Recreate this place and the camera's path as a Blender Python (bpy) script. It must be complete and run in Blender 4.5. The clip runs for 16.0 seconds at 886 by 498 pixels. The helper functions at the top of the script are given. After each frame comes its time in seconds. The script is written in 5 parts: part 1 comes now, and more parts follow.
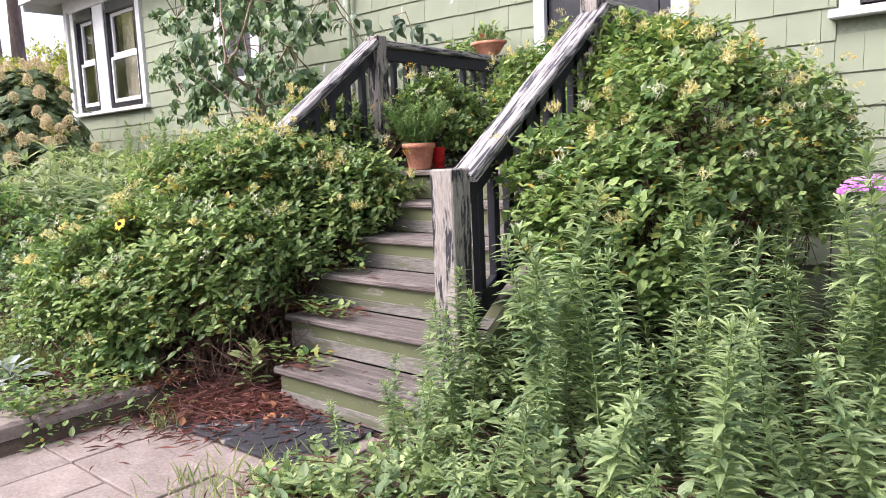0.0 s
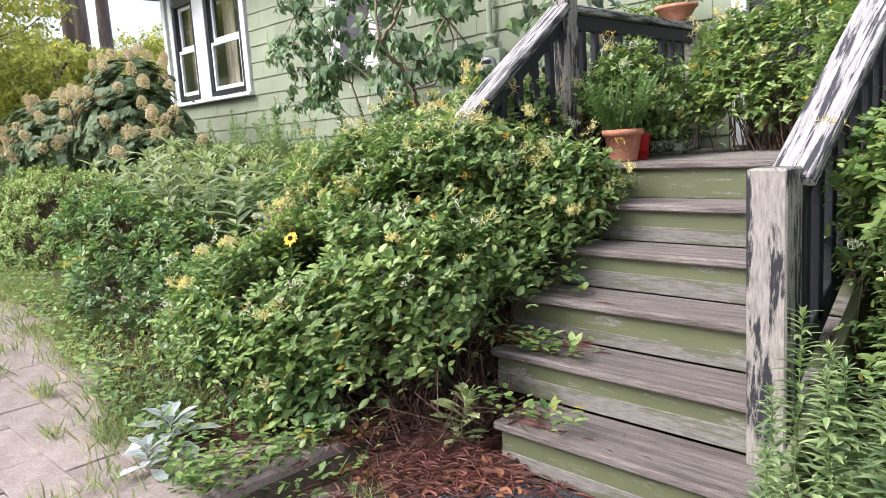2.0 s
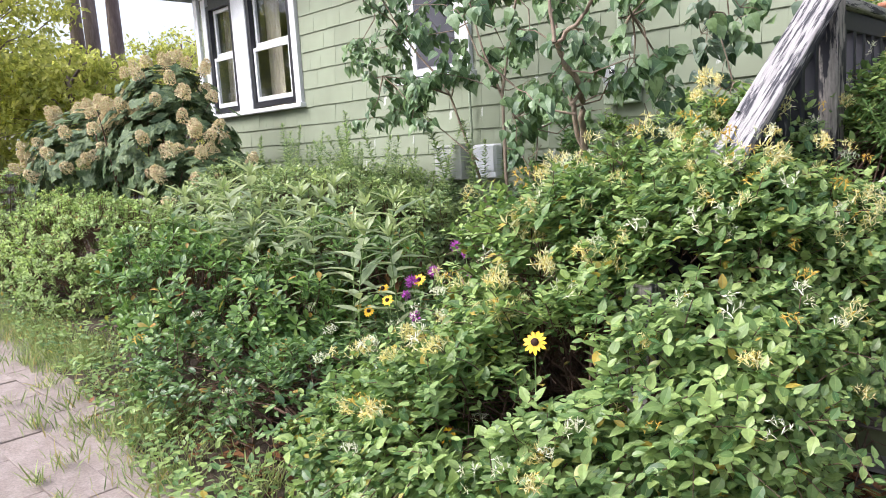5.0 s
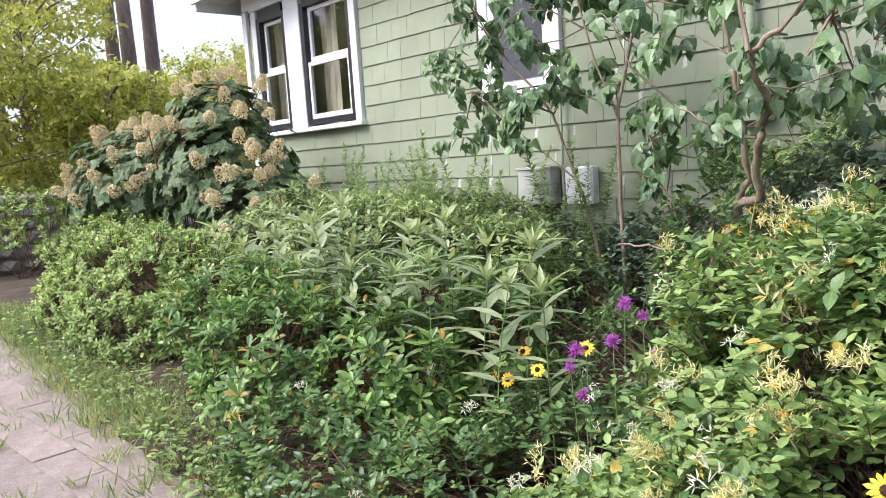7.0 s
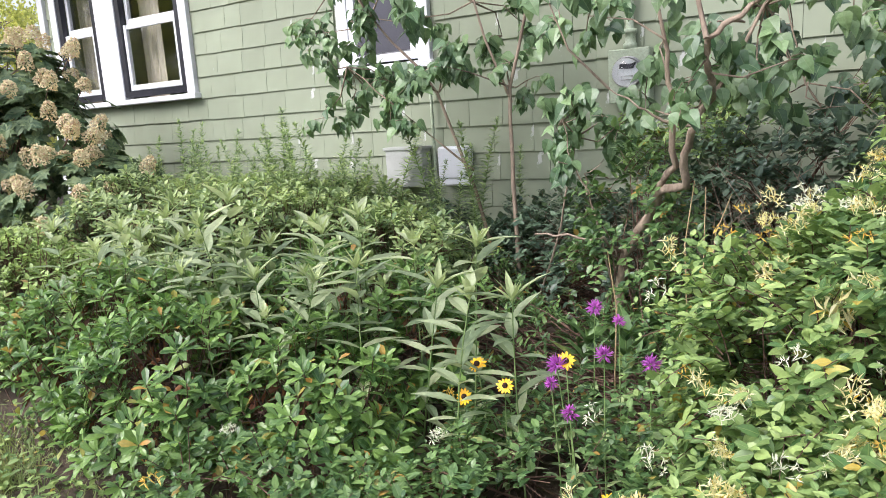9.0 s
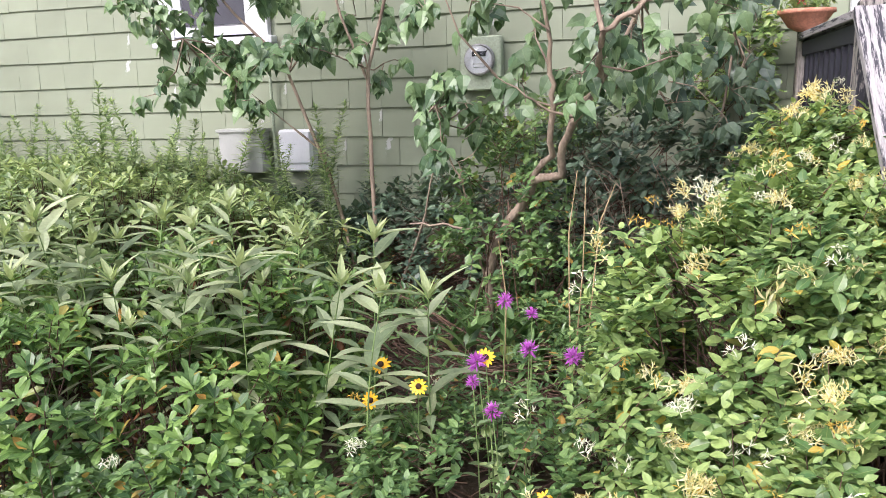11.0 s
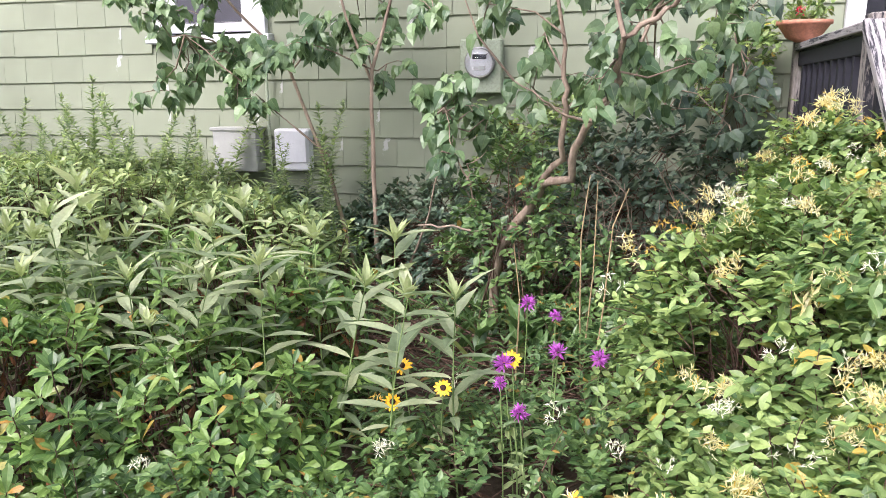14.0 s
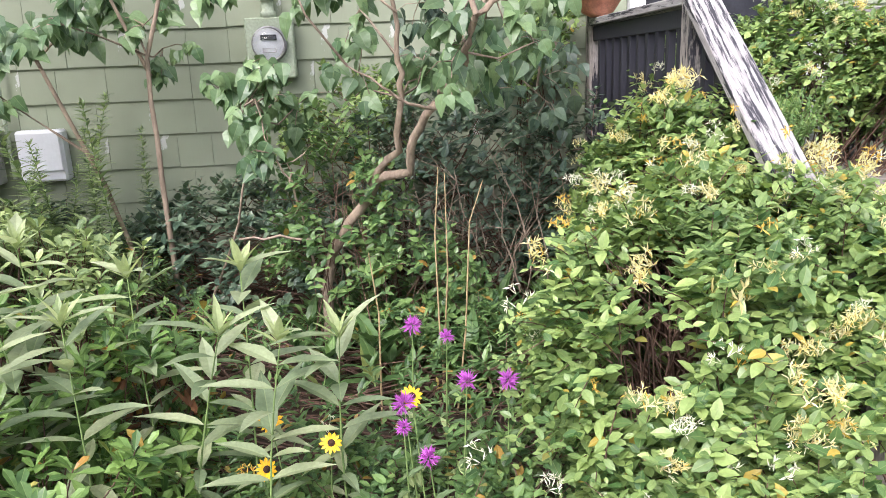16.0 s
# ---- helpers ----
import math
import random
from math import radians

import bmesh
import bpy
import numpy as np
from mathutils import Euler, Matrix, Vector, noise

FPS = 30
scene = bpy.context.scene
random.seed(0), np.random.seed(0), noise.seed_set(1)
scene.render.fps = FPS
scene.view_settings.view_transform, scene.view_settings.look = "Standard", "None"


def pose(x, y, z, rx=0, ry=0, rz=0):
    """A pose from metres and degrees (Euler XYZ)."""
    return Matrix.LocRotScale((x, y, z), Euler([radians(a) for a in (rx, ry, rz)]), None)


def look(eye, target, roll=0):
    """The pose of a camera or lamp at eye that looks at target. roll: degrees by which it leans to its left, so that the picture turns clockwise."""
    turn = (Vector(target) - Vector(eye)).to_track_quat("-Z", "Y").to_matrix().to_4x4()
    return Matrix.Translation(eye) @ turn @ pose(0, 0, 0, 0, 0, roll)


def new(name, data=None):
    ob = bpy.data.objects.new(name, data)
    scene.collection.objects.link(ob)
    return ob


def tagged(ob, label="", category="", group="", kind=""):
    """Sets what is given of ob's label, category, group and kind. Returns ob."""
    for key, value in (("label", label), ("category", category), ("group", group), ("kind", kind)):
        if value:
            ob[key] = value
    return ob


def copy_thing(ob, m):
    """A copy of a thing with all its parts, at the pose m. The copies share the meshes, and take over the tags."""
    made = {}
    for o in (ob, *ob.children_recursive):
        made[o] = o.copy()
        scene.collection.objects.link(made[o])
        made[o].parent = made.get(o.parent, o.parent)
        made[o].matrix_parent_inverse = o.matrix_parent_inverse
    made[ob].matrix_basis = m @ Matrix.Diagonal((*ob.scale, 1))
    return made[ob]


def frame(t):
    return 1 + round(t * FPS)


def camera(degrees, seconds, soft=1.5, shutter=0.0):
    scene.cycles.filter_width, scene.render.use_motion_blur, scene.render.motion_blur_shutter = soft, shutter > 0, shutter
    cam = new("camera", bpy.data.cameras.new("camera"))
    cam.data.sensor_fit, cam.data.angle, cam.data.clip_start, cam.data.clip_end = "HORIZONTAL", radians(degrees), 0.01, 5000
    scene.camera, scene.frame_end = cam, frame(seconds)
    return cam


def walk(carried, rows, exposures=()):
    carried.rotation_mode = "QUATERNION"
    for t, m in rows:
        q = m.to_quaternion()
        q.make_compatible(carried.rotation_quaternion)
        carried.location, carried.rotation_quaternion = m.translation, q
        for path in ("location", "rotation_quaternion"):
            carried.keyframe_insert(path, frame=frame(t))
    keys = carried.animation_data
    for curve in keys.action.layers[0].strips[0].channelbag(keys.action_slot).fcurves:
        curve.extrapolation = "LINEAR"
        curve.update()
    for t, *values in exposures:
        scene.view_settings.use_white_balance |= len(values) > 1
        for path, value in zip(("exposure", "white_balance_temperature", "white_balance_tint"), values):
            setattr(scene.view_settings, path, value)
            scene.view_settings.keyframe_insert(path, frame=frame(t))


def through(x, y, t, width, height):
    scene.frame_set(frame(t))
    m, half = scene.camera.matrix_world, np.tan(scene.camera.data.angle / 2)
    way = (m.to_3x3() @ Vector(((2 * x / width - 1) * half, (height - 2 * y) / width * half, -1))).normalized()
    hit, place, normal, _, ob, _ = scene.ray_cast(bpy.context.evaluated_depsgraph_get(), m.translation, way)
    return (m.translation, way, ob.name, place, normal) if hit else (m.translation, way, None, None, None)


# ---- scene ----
cam = camera(62.3, 16.0, 0.5)
PATH = [
    (0, (2.935, -2.044, 1.181), (1.621, -0.559, 0.922), -2.4),
    (0.5, (2.592, -2.069, 1.197), (1.291, -0.578, 0.909), -5.5),
    (1, (2.315, -2.048, 1.215), (1.084, -0.502, 0.903), -4.2),
    (1.5, (2.078, -1.957, 1.266), (0.666, -0.566, 0.999), -2.9),
    (2, (1.831, -1.95, 1.263), (0.394, -0.592, 0.965), -3.6),
    (2.5, (1.551, -2.002, 1.346), (0.184, -0.581, 1.017), -6.5),
    (3, (1.306, -1.924, 1.358), (-0.177, -0.617, 1.056), -7.1),
    (3.5, (1.098, -1.829, 1.392), (-0.383, -0.513, 1.118), -5.5),
    (4, (0.888, -1.862, 1.394), (-0.543, -0.489, 1.131), -3.8),
    (4.5, (0.655, -1.908, 1.444), (-0.765, -0.527, 1.166), -6.5),
    (5, (0.404, -1.83, 1.436), (-1.025, -0.46, 1.157), -3.5),
    (5.2, (0.309, -1.795, 1.461), (-1.189, -0.493, 1.218), -2.2),
    (7.3, (-0.522, -1.736, 1.581), (-1.975, -0.383, 1.337), -4.6),
    (7.5, (-0.583, -1.718, 1.601), (-1.975, -0.309, 1.328), -3.6),
    (8, (-0.72, -1.713, 1.601), (-2.0, -0.22, 1.241), -1.8),
    (8.2, (-0.788, -1.749, 1.625), (-1.994, -0.197, 1.258), -2.7),
    (10.3, (-1.348, -1.83, 1.672), (-2.149, -0.041, 1.273), -1.5),
    (10.5, (-1.366, -1.825, 1.666), (-2.05, 0.006, 1.245), -1.4),
    (11, (-1.461, -1.822, 1.685), (-2.02, 0.05, 1.255), -1.7),
    (11.5, (-1.532, -1.827, 1.696), (-2.033, 0.062, 1.273), -2.6),
    (12, (-1.57, -1.834, 1.69), (-2.084, 0.051, 1.262), -2.6),
    (12.5, (-1.594, -1.844, 1.694), (-2.138, 0.036, 1.283), -2.1),
    (13, (-1.601, -1.861, 1.692), (-2.159, 0.016, 1.288), -1.4),
    (13.5, (-1.598, -1.866, 1.69), (-2.049, 0.037, 1.272), -0.9),
    (14, (-1.635, -1.874, 1.688), (-2.115, 0.02, 1.262), -0.5),
    (14.5, (-1.708, -1.836, 1.677), (-2.297, 0.016, 1.206), -0.6),
    (15, (-1.816, -1.695, 1.681), (-2.385, 0.173, 1.249), -1.2),
    (15.5, (-1.894, -1.585, 1.695), (-2.277, 0.309, 1.177), -2.3),
    (16, (-2.014, -1.521, 1.728), (-1.851, 0.409, 1.228), -2.3),
]
walk(cam, [(t, look(eye, target, roll)) for t, eye, target, roll in PATH], [(0, 1.28, 6300, 20), (2.5, 1.16, 6150, 12), (5.2, 1.18, 6100, 15), (8.2, 1.12, 6050, 15), (11.5, 1.24, 6150, 21), (14.5, 1.31, 6150, 22), (16, 1.34, 6150, 18)])

# ---------------------------------------------------------------- world and light
SUN_ELEV, SUN_ROT = 48.0, 205.0
world = bpy.data.worlds.new("sky_world")
scene.world = world
world.use_nodes = True
wn = world.node_tree.nodes
wn.clear()
sky = wn.new("ShaderNodeTexSky")
sky.sky_type, sky.sun_disc = "NISHITA", False
sky.sun_elevation, sky.sun_rotation = radians(SUN_ELEV), radians(SUN_ROT)
sky.air_density, sky.dust_density, sky.ozone_density = 1.0, 4.0, 1.0
bg = wn.new("ShaderNodeBackground")
bg.inputs["Strength"].default_value = 0.15
wout = wn.new("ShaderNodeOutputWorld")
haze = wn.new("ShaderNodeHueSaturation")
haze.inputs["Saturation"].default_value = 0.42
world.node_tree.links.new(sky.outputs[0], haze.inputs["Color"])
world.node_tree.links.new(haze.outputs[0], bg.inputs["Color"])
world.node_tree.links.new(bg.outputs[0], wout.inputs["Surface"])
sun = new("sun", bpy.data.lights.new("sun", "SUN"))
sun.data.energy, sun.data.angle, sun.data.color = 1.3, radians(30), (1.0, 0.94, 0.84)
az = radians(SUN_ROT)
sun_from = Vector((math.sin(az) * math.cos(radians(SUN_ELEV)), math.cos(az) * math.cos(radians(SUN_ELEV)), math.sin(radians(SUN_ELEV))))
sun.matrix_world = look(sun_from * 30, (0, 0, 0))


# ---------------------------------------------------------------- materials
def nodes_of(name):
    m = bpy.data.materials.new(name)
    m.use_nodes = True
    t = m.node_tree
    return m, t, t.nodes["Principled BSDF"], t.nodes["Material Output"]


def ramp(t, fac, stops):
    r = t.nodes.new("ShaderNodeValToRGB")
    while len(r.color_ramp.elements) < len(stops):
        r.color_ramp.elements.new(0.5)
    for e, (p, c) in zip(r.color_ramp.elements, stops):
        e.position, e.color = p, (*c, 1)
    t.links.new(fac, r.inputs[0])
    return r.outputs[0]


def noise_tex(t, scale, detail=4.0, stretch=(1, 1, 1), rough=0.6):
    co = t.nodes.new("ShaderNodeTexCoord")
    mp = t.nodes.new("ShaderNodeMapping")
    mp.inputs["Scale"].default_value = stretch
    n = t.nodes.new("ShaderNodeTexNoise")
    n.inputs["Scale"].default_value, n.inputs["Detail"].default_value, n.inputs["Roughness"].default_value = scale, detail, rough
    t.links.new(co.outputs["Object"], mp.inputs[0])
    t.links.new(mp.outputs[0], n.inputs["Vector"])
    return n.outputs["Fac"]


def mix(t, fac, a, b, mode="MIX"):
    m = t.nodes.new("ShaderNodeMix")
    m.data_type, m.blend_type = "RGBA", mode
    for sock, v in ((m.inputs[0], fac), (m.inputs[6], a), (m.inputs[7], b)):
        if isinstance(v, (int, float)):
            sock.default_value = v
        elif isinstance(v, tuple):
            sock.default_value = (*v, 1)
        else:
            t.links.new(v, sock)
    return m.outputs[2]


def bump(t, p, height, strength, distance=0.01):
    b = t.nodes.new("ShaderNodeBump")
    b.inputs["Strength"].default_value, b.inputs["Distance"].default_value = strength, distance
    t.links.new(height, b.inputs["Height"])
    t.links.new(b.outputs[0], p.inputs["Normal"])


def per_object(t, lo, hi):
    o = t.nodes.new("ShaderNodeObjectInfo")
    m = t.nodes.new("ShaderNodeMapRange")
    m.inputs[3].default_value, m.inputs[4].default_value = lo, hi
    t.links.new(o.outputs["Random"], m.inputs[0])
    return m.outputs[0]


def scaled(t, col, val):
    v = t.nodes.new("ShaderNodeVectorMath")
    v.operation = "SCALE"
    t.links.new(col, v.inputs[0])
    t.links.new(val, v.inputs[3])
    return v.outputs[0]


def surface(name, dark, light, rough=0.7, big=3.0, fine=40.0, relief=0.3, stretch=(1, 1, 1), metal=0.0, vary=0.0, grain=0.28):
    """A plain worn surface: large blotches between two colours, fine grain over it."""
    m, t, p, _ = nodes_of(name)
    a = noise_tex(t, big, 5, stretch)
    b = noise_tex(t, fine, 6, stretch)
    c = ramp(t, a, [(0.35, dark), (0.65, light)])
    g = ramp(t, b, [(0.3, (1 - grain,) * 3), (0.7, (1 + 0.43 * grain,) * 3)])
    c = mix(t, 1.0, c, g, "MULTIPLY")
    if vary:
        c = scaled(t, c, per_object(t, 1 - vary, 1 + vary))
    t.links.new(c, p.inputs["Base Color"])
    p.inputs["Roughness"].default_value, p.inputs["Metallic"].default_value = rough, metal
    bump(t, p, b, relief)
    return m


def peeling(name, paint, under, amount, big=6.0, stretch=(1, 1, 1), rough=0.75, flecks=(0.75, 0.75, 0.7), island=0.0, fleck_amount=0.0):
    """Old paint that flakes off in patches, with the bare stuff beneath."""
    m, t, p, _ = nodes_of(name)
    a = noise_tex(t, big, 7, stretch, 0.7)
    g = noise_tex(t, 70, 5, stretch)
    blot = noise_tex(t, 1.6, 3)
    pc = mix(t, 1.0, paint, ramp(t, blot, [(0.3, (0.85, 0.85, 0.85)), (0.7, (1.08, 1.08, 1.08))]), "MULTIPLY")
    uc = mix(t, 1.0, under, ramp(t, g, [(0.3, (0.6, 0.6, 0.6)), (0.7, (1.25, 1.25, 1.25))]), "MULTIPLY")
    mask = ramp(t, a, [(max(0.0, amount - 0.03), (0, 0, 0)), (amount + 0.03, (1, 1, 1))])
    c = mix(t, mask, uc, pc)
    if fleck_amount:
        f = noise_tex(t, 5, 8, stretch, 0.7)
        fm = ramp(t, f, [(fleck_amount, (0, 0, 0)), (fleck_amount + 0.02, (1, 1, 1))])
        c = mix(t, fm, c, flecks)
    if island:
        c = scaled(t, c, per_object(t, 1 - island, 1 + island))
    t.links.new(c, p.inputs["Base Color"])
    p.inputs["Roughness"].default_value = rough
    bump(t, p, mix(t, 0.5, g, mask), 0.35, 0.004)
    return m


def leaf_mat(name, dark, light, rib=(0.30, 0.38, 0.16), gloss=0.45, through=0.35, old=None, old_share=0.04, back=1.35, lift=(1.31, 1.16, 1.78)):
    """Leaf: each one its own tint, a pale midrib, light shining through."""
    m, t, p, out = nodes_of(name)
    geo = t.nodes.new("ShaderNodeNewGeometry")
    dark, light = tuple(v * k for v, k in zip(dark, lift)), tuple(v * k * 1.1 for v, k in zip(light, lift))
    stops = [(0.0, dark), (1.0 - old_share - 0.02, light)]
    if old:
        stops += [(1.0 - old_share, old), (1.0, old)]
    c = ramp(t, geo.outputs["Random Per Island"], stops)
    blot = noise_tex(t, 2.2, 3)
    c = mix(t, 1.0, c, ramp(t, blot, [(0.3, (0.72, 0.78, 0.72)), (0.7, (1.2, 1.16, 1.05))]), "MULTIPLY")
    fine = noise_tex(t, 90, 3)
    c = mix(t, 1.0, c, ramp(t, fine, [(0.3, (0.85, 0.85, 0.85)), (0.7, (1.1, 1.1, 1.1))]), "MULTIPLY")
    uv = t.nodes.new("ShaderNodeUVMap")
    sep = t.nodes.new("ShaderNodeSeparateXYZ")
    t.links.new(uv.outputs[0], sep.inputs[0])
    ribm = ramp(t, sep.outputs[0], [(0.0, (0, 0, 0)), (0.455, (0, 0, 0)), (0.5, (1, 1, 1)), (0.545, (0, 0, 0))])
    half = t.nodes.new("ShaderNodeMath")
    half.operation = "MULTIPLY"
    half.inputs[1].default_value = 0.55
    t.links.new(ribm, half.inputs[0])
    c = mix(t, half.outputs[0], c, rib)
    t.links.new(c, p.inputs["Base Color"])
    p.inputs["Roughness"].default_value = gloss
    bump(t, p, fine, 0.15, 0.002)
    tr = t.nodes.new("ShaderNodeBsdfTranslucent")
    t.links.new(mix(t, 1.0, c, (back, back * 1.05, back * 0.75), "MULTIPLY"), tr.inputs["Color"])
    sh = t.nodes.new("ShaderNodeMixShader")
    sh.inputs[0].default_value = through * 0.85
    t.links.new(p.outputs[0], sh.inputs[1])
    t.links.new(tr.outputs[0], sh.inputs[2])
    t.links.new(sh.outputs[0], out.inputs["Surface"])
    return m


SIDING = peeling("green_shingle_paint", (0.268, 0.302, 0.214), (0.36, 0.37, 0.33), 0.29, 4.0, (1, 1, 0.35), 0.7, (0.50, 0.51, 0.48), 0.05, 0.665)
SIDING_BACK = surface("sheathing", (0.20, 0.225, 0.165), (0.25, 0.28, 0.20))
WHITE = surface("white_trim_paint", (0.66, 0.67, 0.70), (0.76, 0.77, 0.79), 0.5, 4, 60, 0.10, grain=0.10)
BLACK_SASH = surface("black_sash_paint", (0.012, 0.013, 0.02), (0.03, 0.03, 0.04), 0.4, 8, 60, 0.1)
TREAD = surface("weathered_tread", (0.135, 0.110, 0.102), (0.29, 0.25, 0.236), 0.85, 4, 28, 0.8, (0.6, 10, 6), 0, 0.12, 0.45)
RISER = peeling("green_riser_paint", (0.118, 0.130, 0.066), (0.24, 0.23, 0.205), 0.385, 9, (0.45, 1, 2.0), 0.7, (0.45, 0.47, 0.41), 0.08, 0.71)
RISER_WORN = peeling("riser_worn_bare", (0.125, 0.130, 0.085), (0.21, 0.195, 0.18), 0.54, 12, (0.3, 1, 2.5), 0.8, (0.5, 0.52, 0.46), 0.08, 0.66)
NEWEL = peeling("flaking_black_newel", (0.022, 0.022, 0.03), (0.31, 0.28, 0.258), 0.535, 11, (1.7, 1.7, 0.30), 0.78, (0.6, 0.58, 0.56), 0, 0.0)
RAIL = peeling("flaking_rail", (0.035, 0.035, 0.045), (0.37, 0.35, 0.35), 0.53, 22, (2.4, 0.17, 1.6), 0.8)
BALUSTER = peeling("black_baluster", (0.02, 0.02, 0.03), (0.40, 0.38, 0.36), 0.30, 8, (2, 2, 0.3), 0.6)
DECK = surface("deck_boards", (0.20, 0.18, 0.16), (0.30, 0.27, 0.25), 0.85, 4, 30, 0.5, (1, 6, 1))
PAVER = surface("pinkish_paver", (0.26, 0.21, 0.19), (0.38, 0.315, 0.29), 0.9, 5, 60, 0.5, (1, 1, 1), 0, 0.10)
SOIL = surface("dark_soil", (0.045, 0.032, 0.022), (0.10, 0.07, 0.05), 0.95, 5, 50, 1.0)
LAWN = surface("far_ground", (0.08, 0.10, 0.04), (0.16, 0.15, 0.08), 0.95, 1.5, 25, 0.8)
NEEDLE = leaf_mat("dry_pine_needle", (0.085, 0.045, 0.028), (0.24, 0.115, 0.07), (0.3, 0.14, 0.09), 0.8, 0.1)
DEAD_LEAF = leaf_mat("dead_leaf", (0.10, 0.040, 0.022), (0.26, 0.11, 0.05), (0.2, 0.1, 0.06), 0.8, 0.15, lift=(1.0, 1.0, 1.0))
TERRA = surface("terracotta", (0.50, 0.20, 0.12), (0.66, 0.30, 0.20), 0.8, 8, 50, 0.3)
RED = surface("red_plastic", (0.60, 0.015, 0.02), (0.68, 0.03, 0.03), 0.3, 5, 40, 0.05)
RUBBER = peeling("worn_black_mat", (0.028, 0.028, 0.034), (0.28, 0.27, 0.29), 0.39, 5, (1, 1, 1), 0.8)
GREYBOX = surface("grey_metal_box", (0.36, 0.37, 0.35), (0.42, 0.43, 0.41), 0.5, 4, 60, 0.03, grain=0.05)
GREENBOX = surface("painted_meter_box", (0.36, 0.42, 0.30), (0.44, 0.50, 0.38), 0.6, 4, 60, 0.1)
WHITEBOX = surface("white_plastic_box", (0.68, 0.69, 0.72), (0.74, 0.75, 0.78), 0.45, 4, 60, 0.03, grain=0.05)
STEEL = surface("grey_steel", (0.3, 0.3, 0.3), (0.42, 0.42, 0.42), 0.4, 6, 60, 0.1, metal=0.8)
CURTAIN = surface("cream_curtain", (0.50, 0.44, 0.34), (0.64, 0.58, 0.48), 0.9, 2, 20, 0.3, (6, 6, 0.5))
# Near black in place of the gloom indoors, for floor and ceiling alike.
UNLIT_ROOM = surface("unlit_room", (0.02, 0.02, 0.022), (0.04, 0.04, 0.045), 0.9)
SCREEN = surface("window_screen", (0.06, 0.06, 0.075), (0.08, 0.08, 0.10), 0.8, 4, 200, 0.2)
ROOF = surface("roof_shingle", (0.08, 0.08, 0.08), (0.14, 0.13, 0.13), 0.95, 4, 50, 0.6)
STONE = surface("field_stone", (0.22, 0.20, 0.18), (0.40, 0.37, 0.34), 0.9, 3, 30, 0.7, vary=0.2)
BARK_PINE = surface("pine_bark", (0.17, 0.125, 0.12), (0.30, 0.235, 0.225), 0.95, 6, 30, 1.0, (1, 1, 0.2))
BARK_LILAC = surface("lilac_bark", (0.20, 0.15, 0.11), (0.38, 0.30, 0.225), 0.9, 10, 60, 0.8, (1, 1, 0.3))
TWIG = surface("brown_twig", (0.085, 0.048, 0.034), (0.20, 0.12, 0.085), 0.9, 10, 60, 0.5)
STEM = surface("green_stem", (0.12, 0.20, 0.06), (0.22, 0.32, 0.11), 0.6, 10, 50, 0.2)
STEM_DRY = surface("straw_stem", (0.30, 0.22, 0.11), (0.45, 0.34, 0.19), 0.8, 10, 50, 0.3)

L_HONEY = leaf_mat("honeysuckle_leaf", (0.058, 0.130, 0.036), (0.28, 0.375, 0.115), (0.34, 0.40, 0.16), 0.36, 0.35, (0.46, 0.34, 0.07), 0.010, lift=(1.20, 1.17, 1.45))
L_GOLD = leaf_mat("goldenrod_leaf", (0.075, 0.145, 0.050), (0.29, 0.40, 0.135), (0.30, 0.38, 0.17), 0.5, 0.35)
L_MILK = leaf_mat("milkweed_leaf", (0.17, 0.245, 0.10), (0.39, 0.47, 0.21), (0.38, 0.44, 0.24), 0.42, 0.40)
L_YOUNG = leaf_mat("young_leaf", (0.19, 0.28, 0.09), (0.34, 0.43, 0.16), (0.40, 0.47, 0.22), 0.42, 0.40)
L_AZAL = leaf_mat("azalea_leaf", (0.040, 0.092, 0.026), (0.175, 0.27, 0.070), (0.28, 0.36, 0.14), 0.36, 0.32, (0.40, 0.22, 0.05), 0.012, lift=(1.18, 1.22, 1.35))
L_COVER = leaf_mat("groundcover_leaf", (0.035, 0.085, 0.026), (0.145, 0.235, 0.066), (0.24, 0.32, 0.13), 0.36, 0.30, (0.36, 0.22, 0.06), 0.015, lift=(1.2, 1.18, 1.5))
L_LAUREL = leaf_mat("laurel_leaf", (0.085, 0.155, 0.046), (0.29, 0.39, 0.12), (0.30, 0.38, 0.16), 0.38, 0.35)
L_LILAC = leaf_mat("lilac_leaf", (0.055, 0.110, 0.044), (0.165, 0.245, 0.10), (0.25, 0.32, 0.17), 0.38, 0.25, lift=(1.15, 1.15, 1.40))
# Darker than the other leaves: the shade near the wall is in this colour.
L_SHADED = leaf_mat("leaf_with_shade_in_colour", (0.032, 0.068, 0.034), (0.10, 0.16, 0.072), (0.14, 0.2, 0.09), 0.4, 0.25)
L_BUSH = leaf_mat("fine_bush_leaf", (0.15, 0.215, 0.058), (0.37, 0.45, 0.145), (0.2, 0.25, 0.1), 0.5, 0.35, (0.25, 0.14, 0.06), 0.015, lift=(1.10, 1.14, 1.40))
L_HYD = leaf_mat("hydrangea_leaf", (0.035, 0.080, 0.026), (0.125, 0.19, 0.06), (0.2, 0.28, 0.11), 0.6, 0.25)
# Far crowns: the glow of sun from behind is put into this bright colour.
L_TREE = leaf_mat("backlit_tree_leaf", (0.22, 0.27, 0.05), (0.46, 0.50, 0.12), (0.4, 0.42, 0.15), 0.5, 0.6)
L_TREE_DARK = leaf_mat("dark_tree_leaf", (0.06, 0.10, 0.03), (0.20, 0.24, 0.08), (0.2, 0.25, 0.1), 0.5, 0.35)
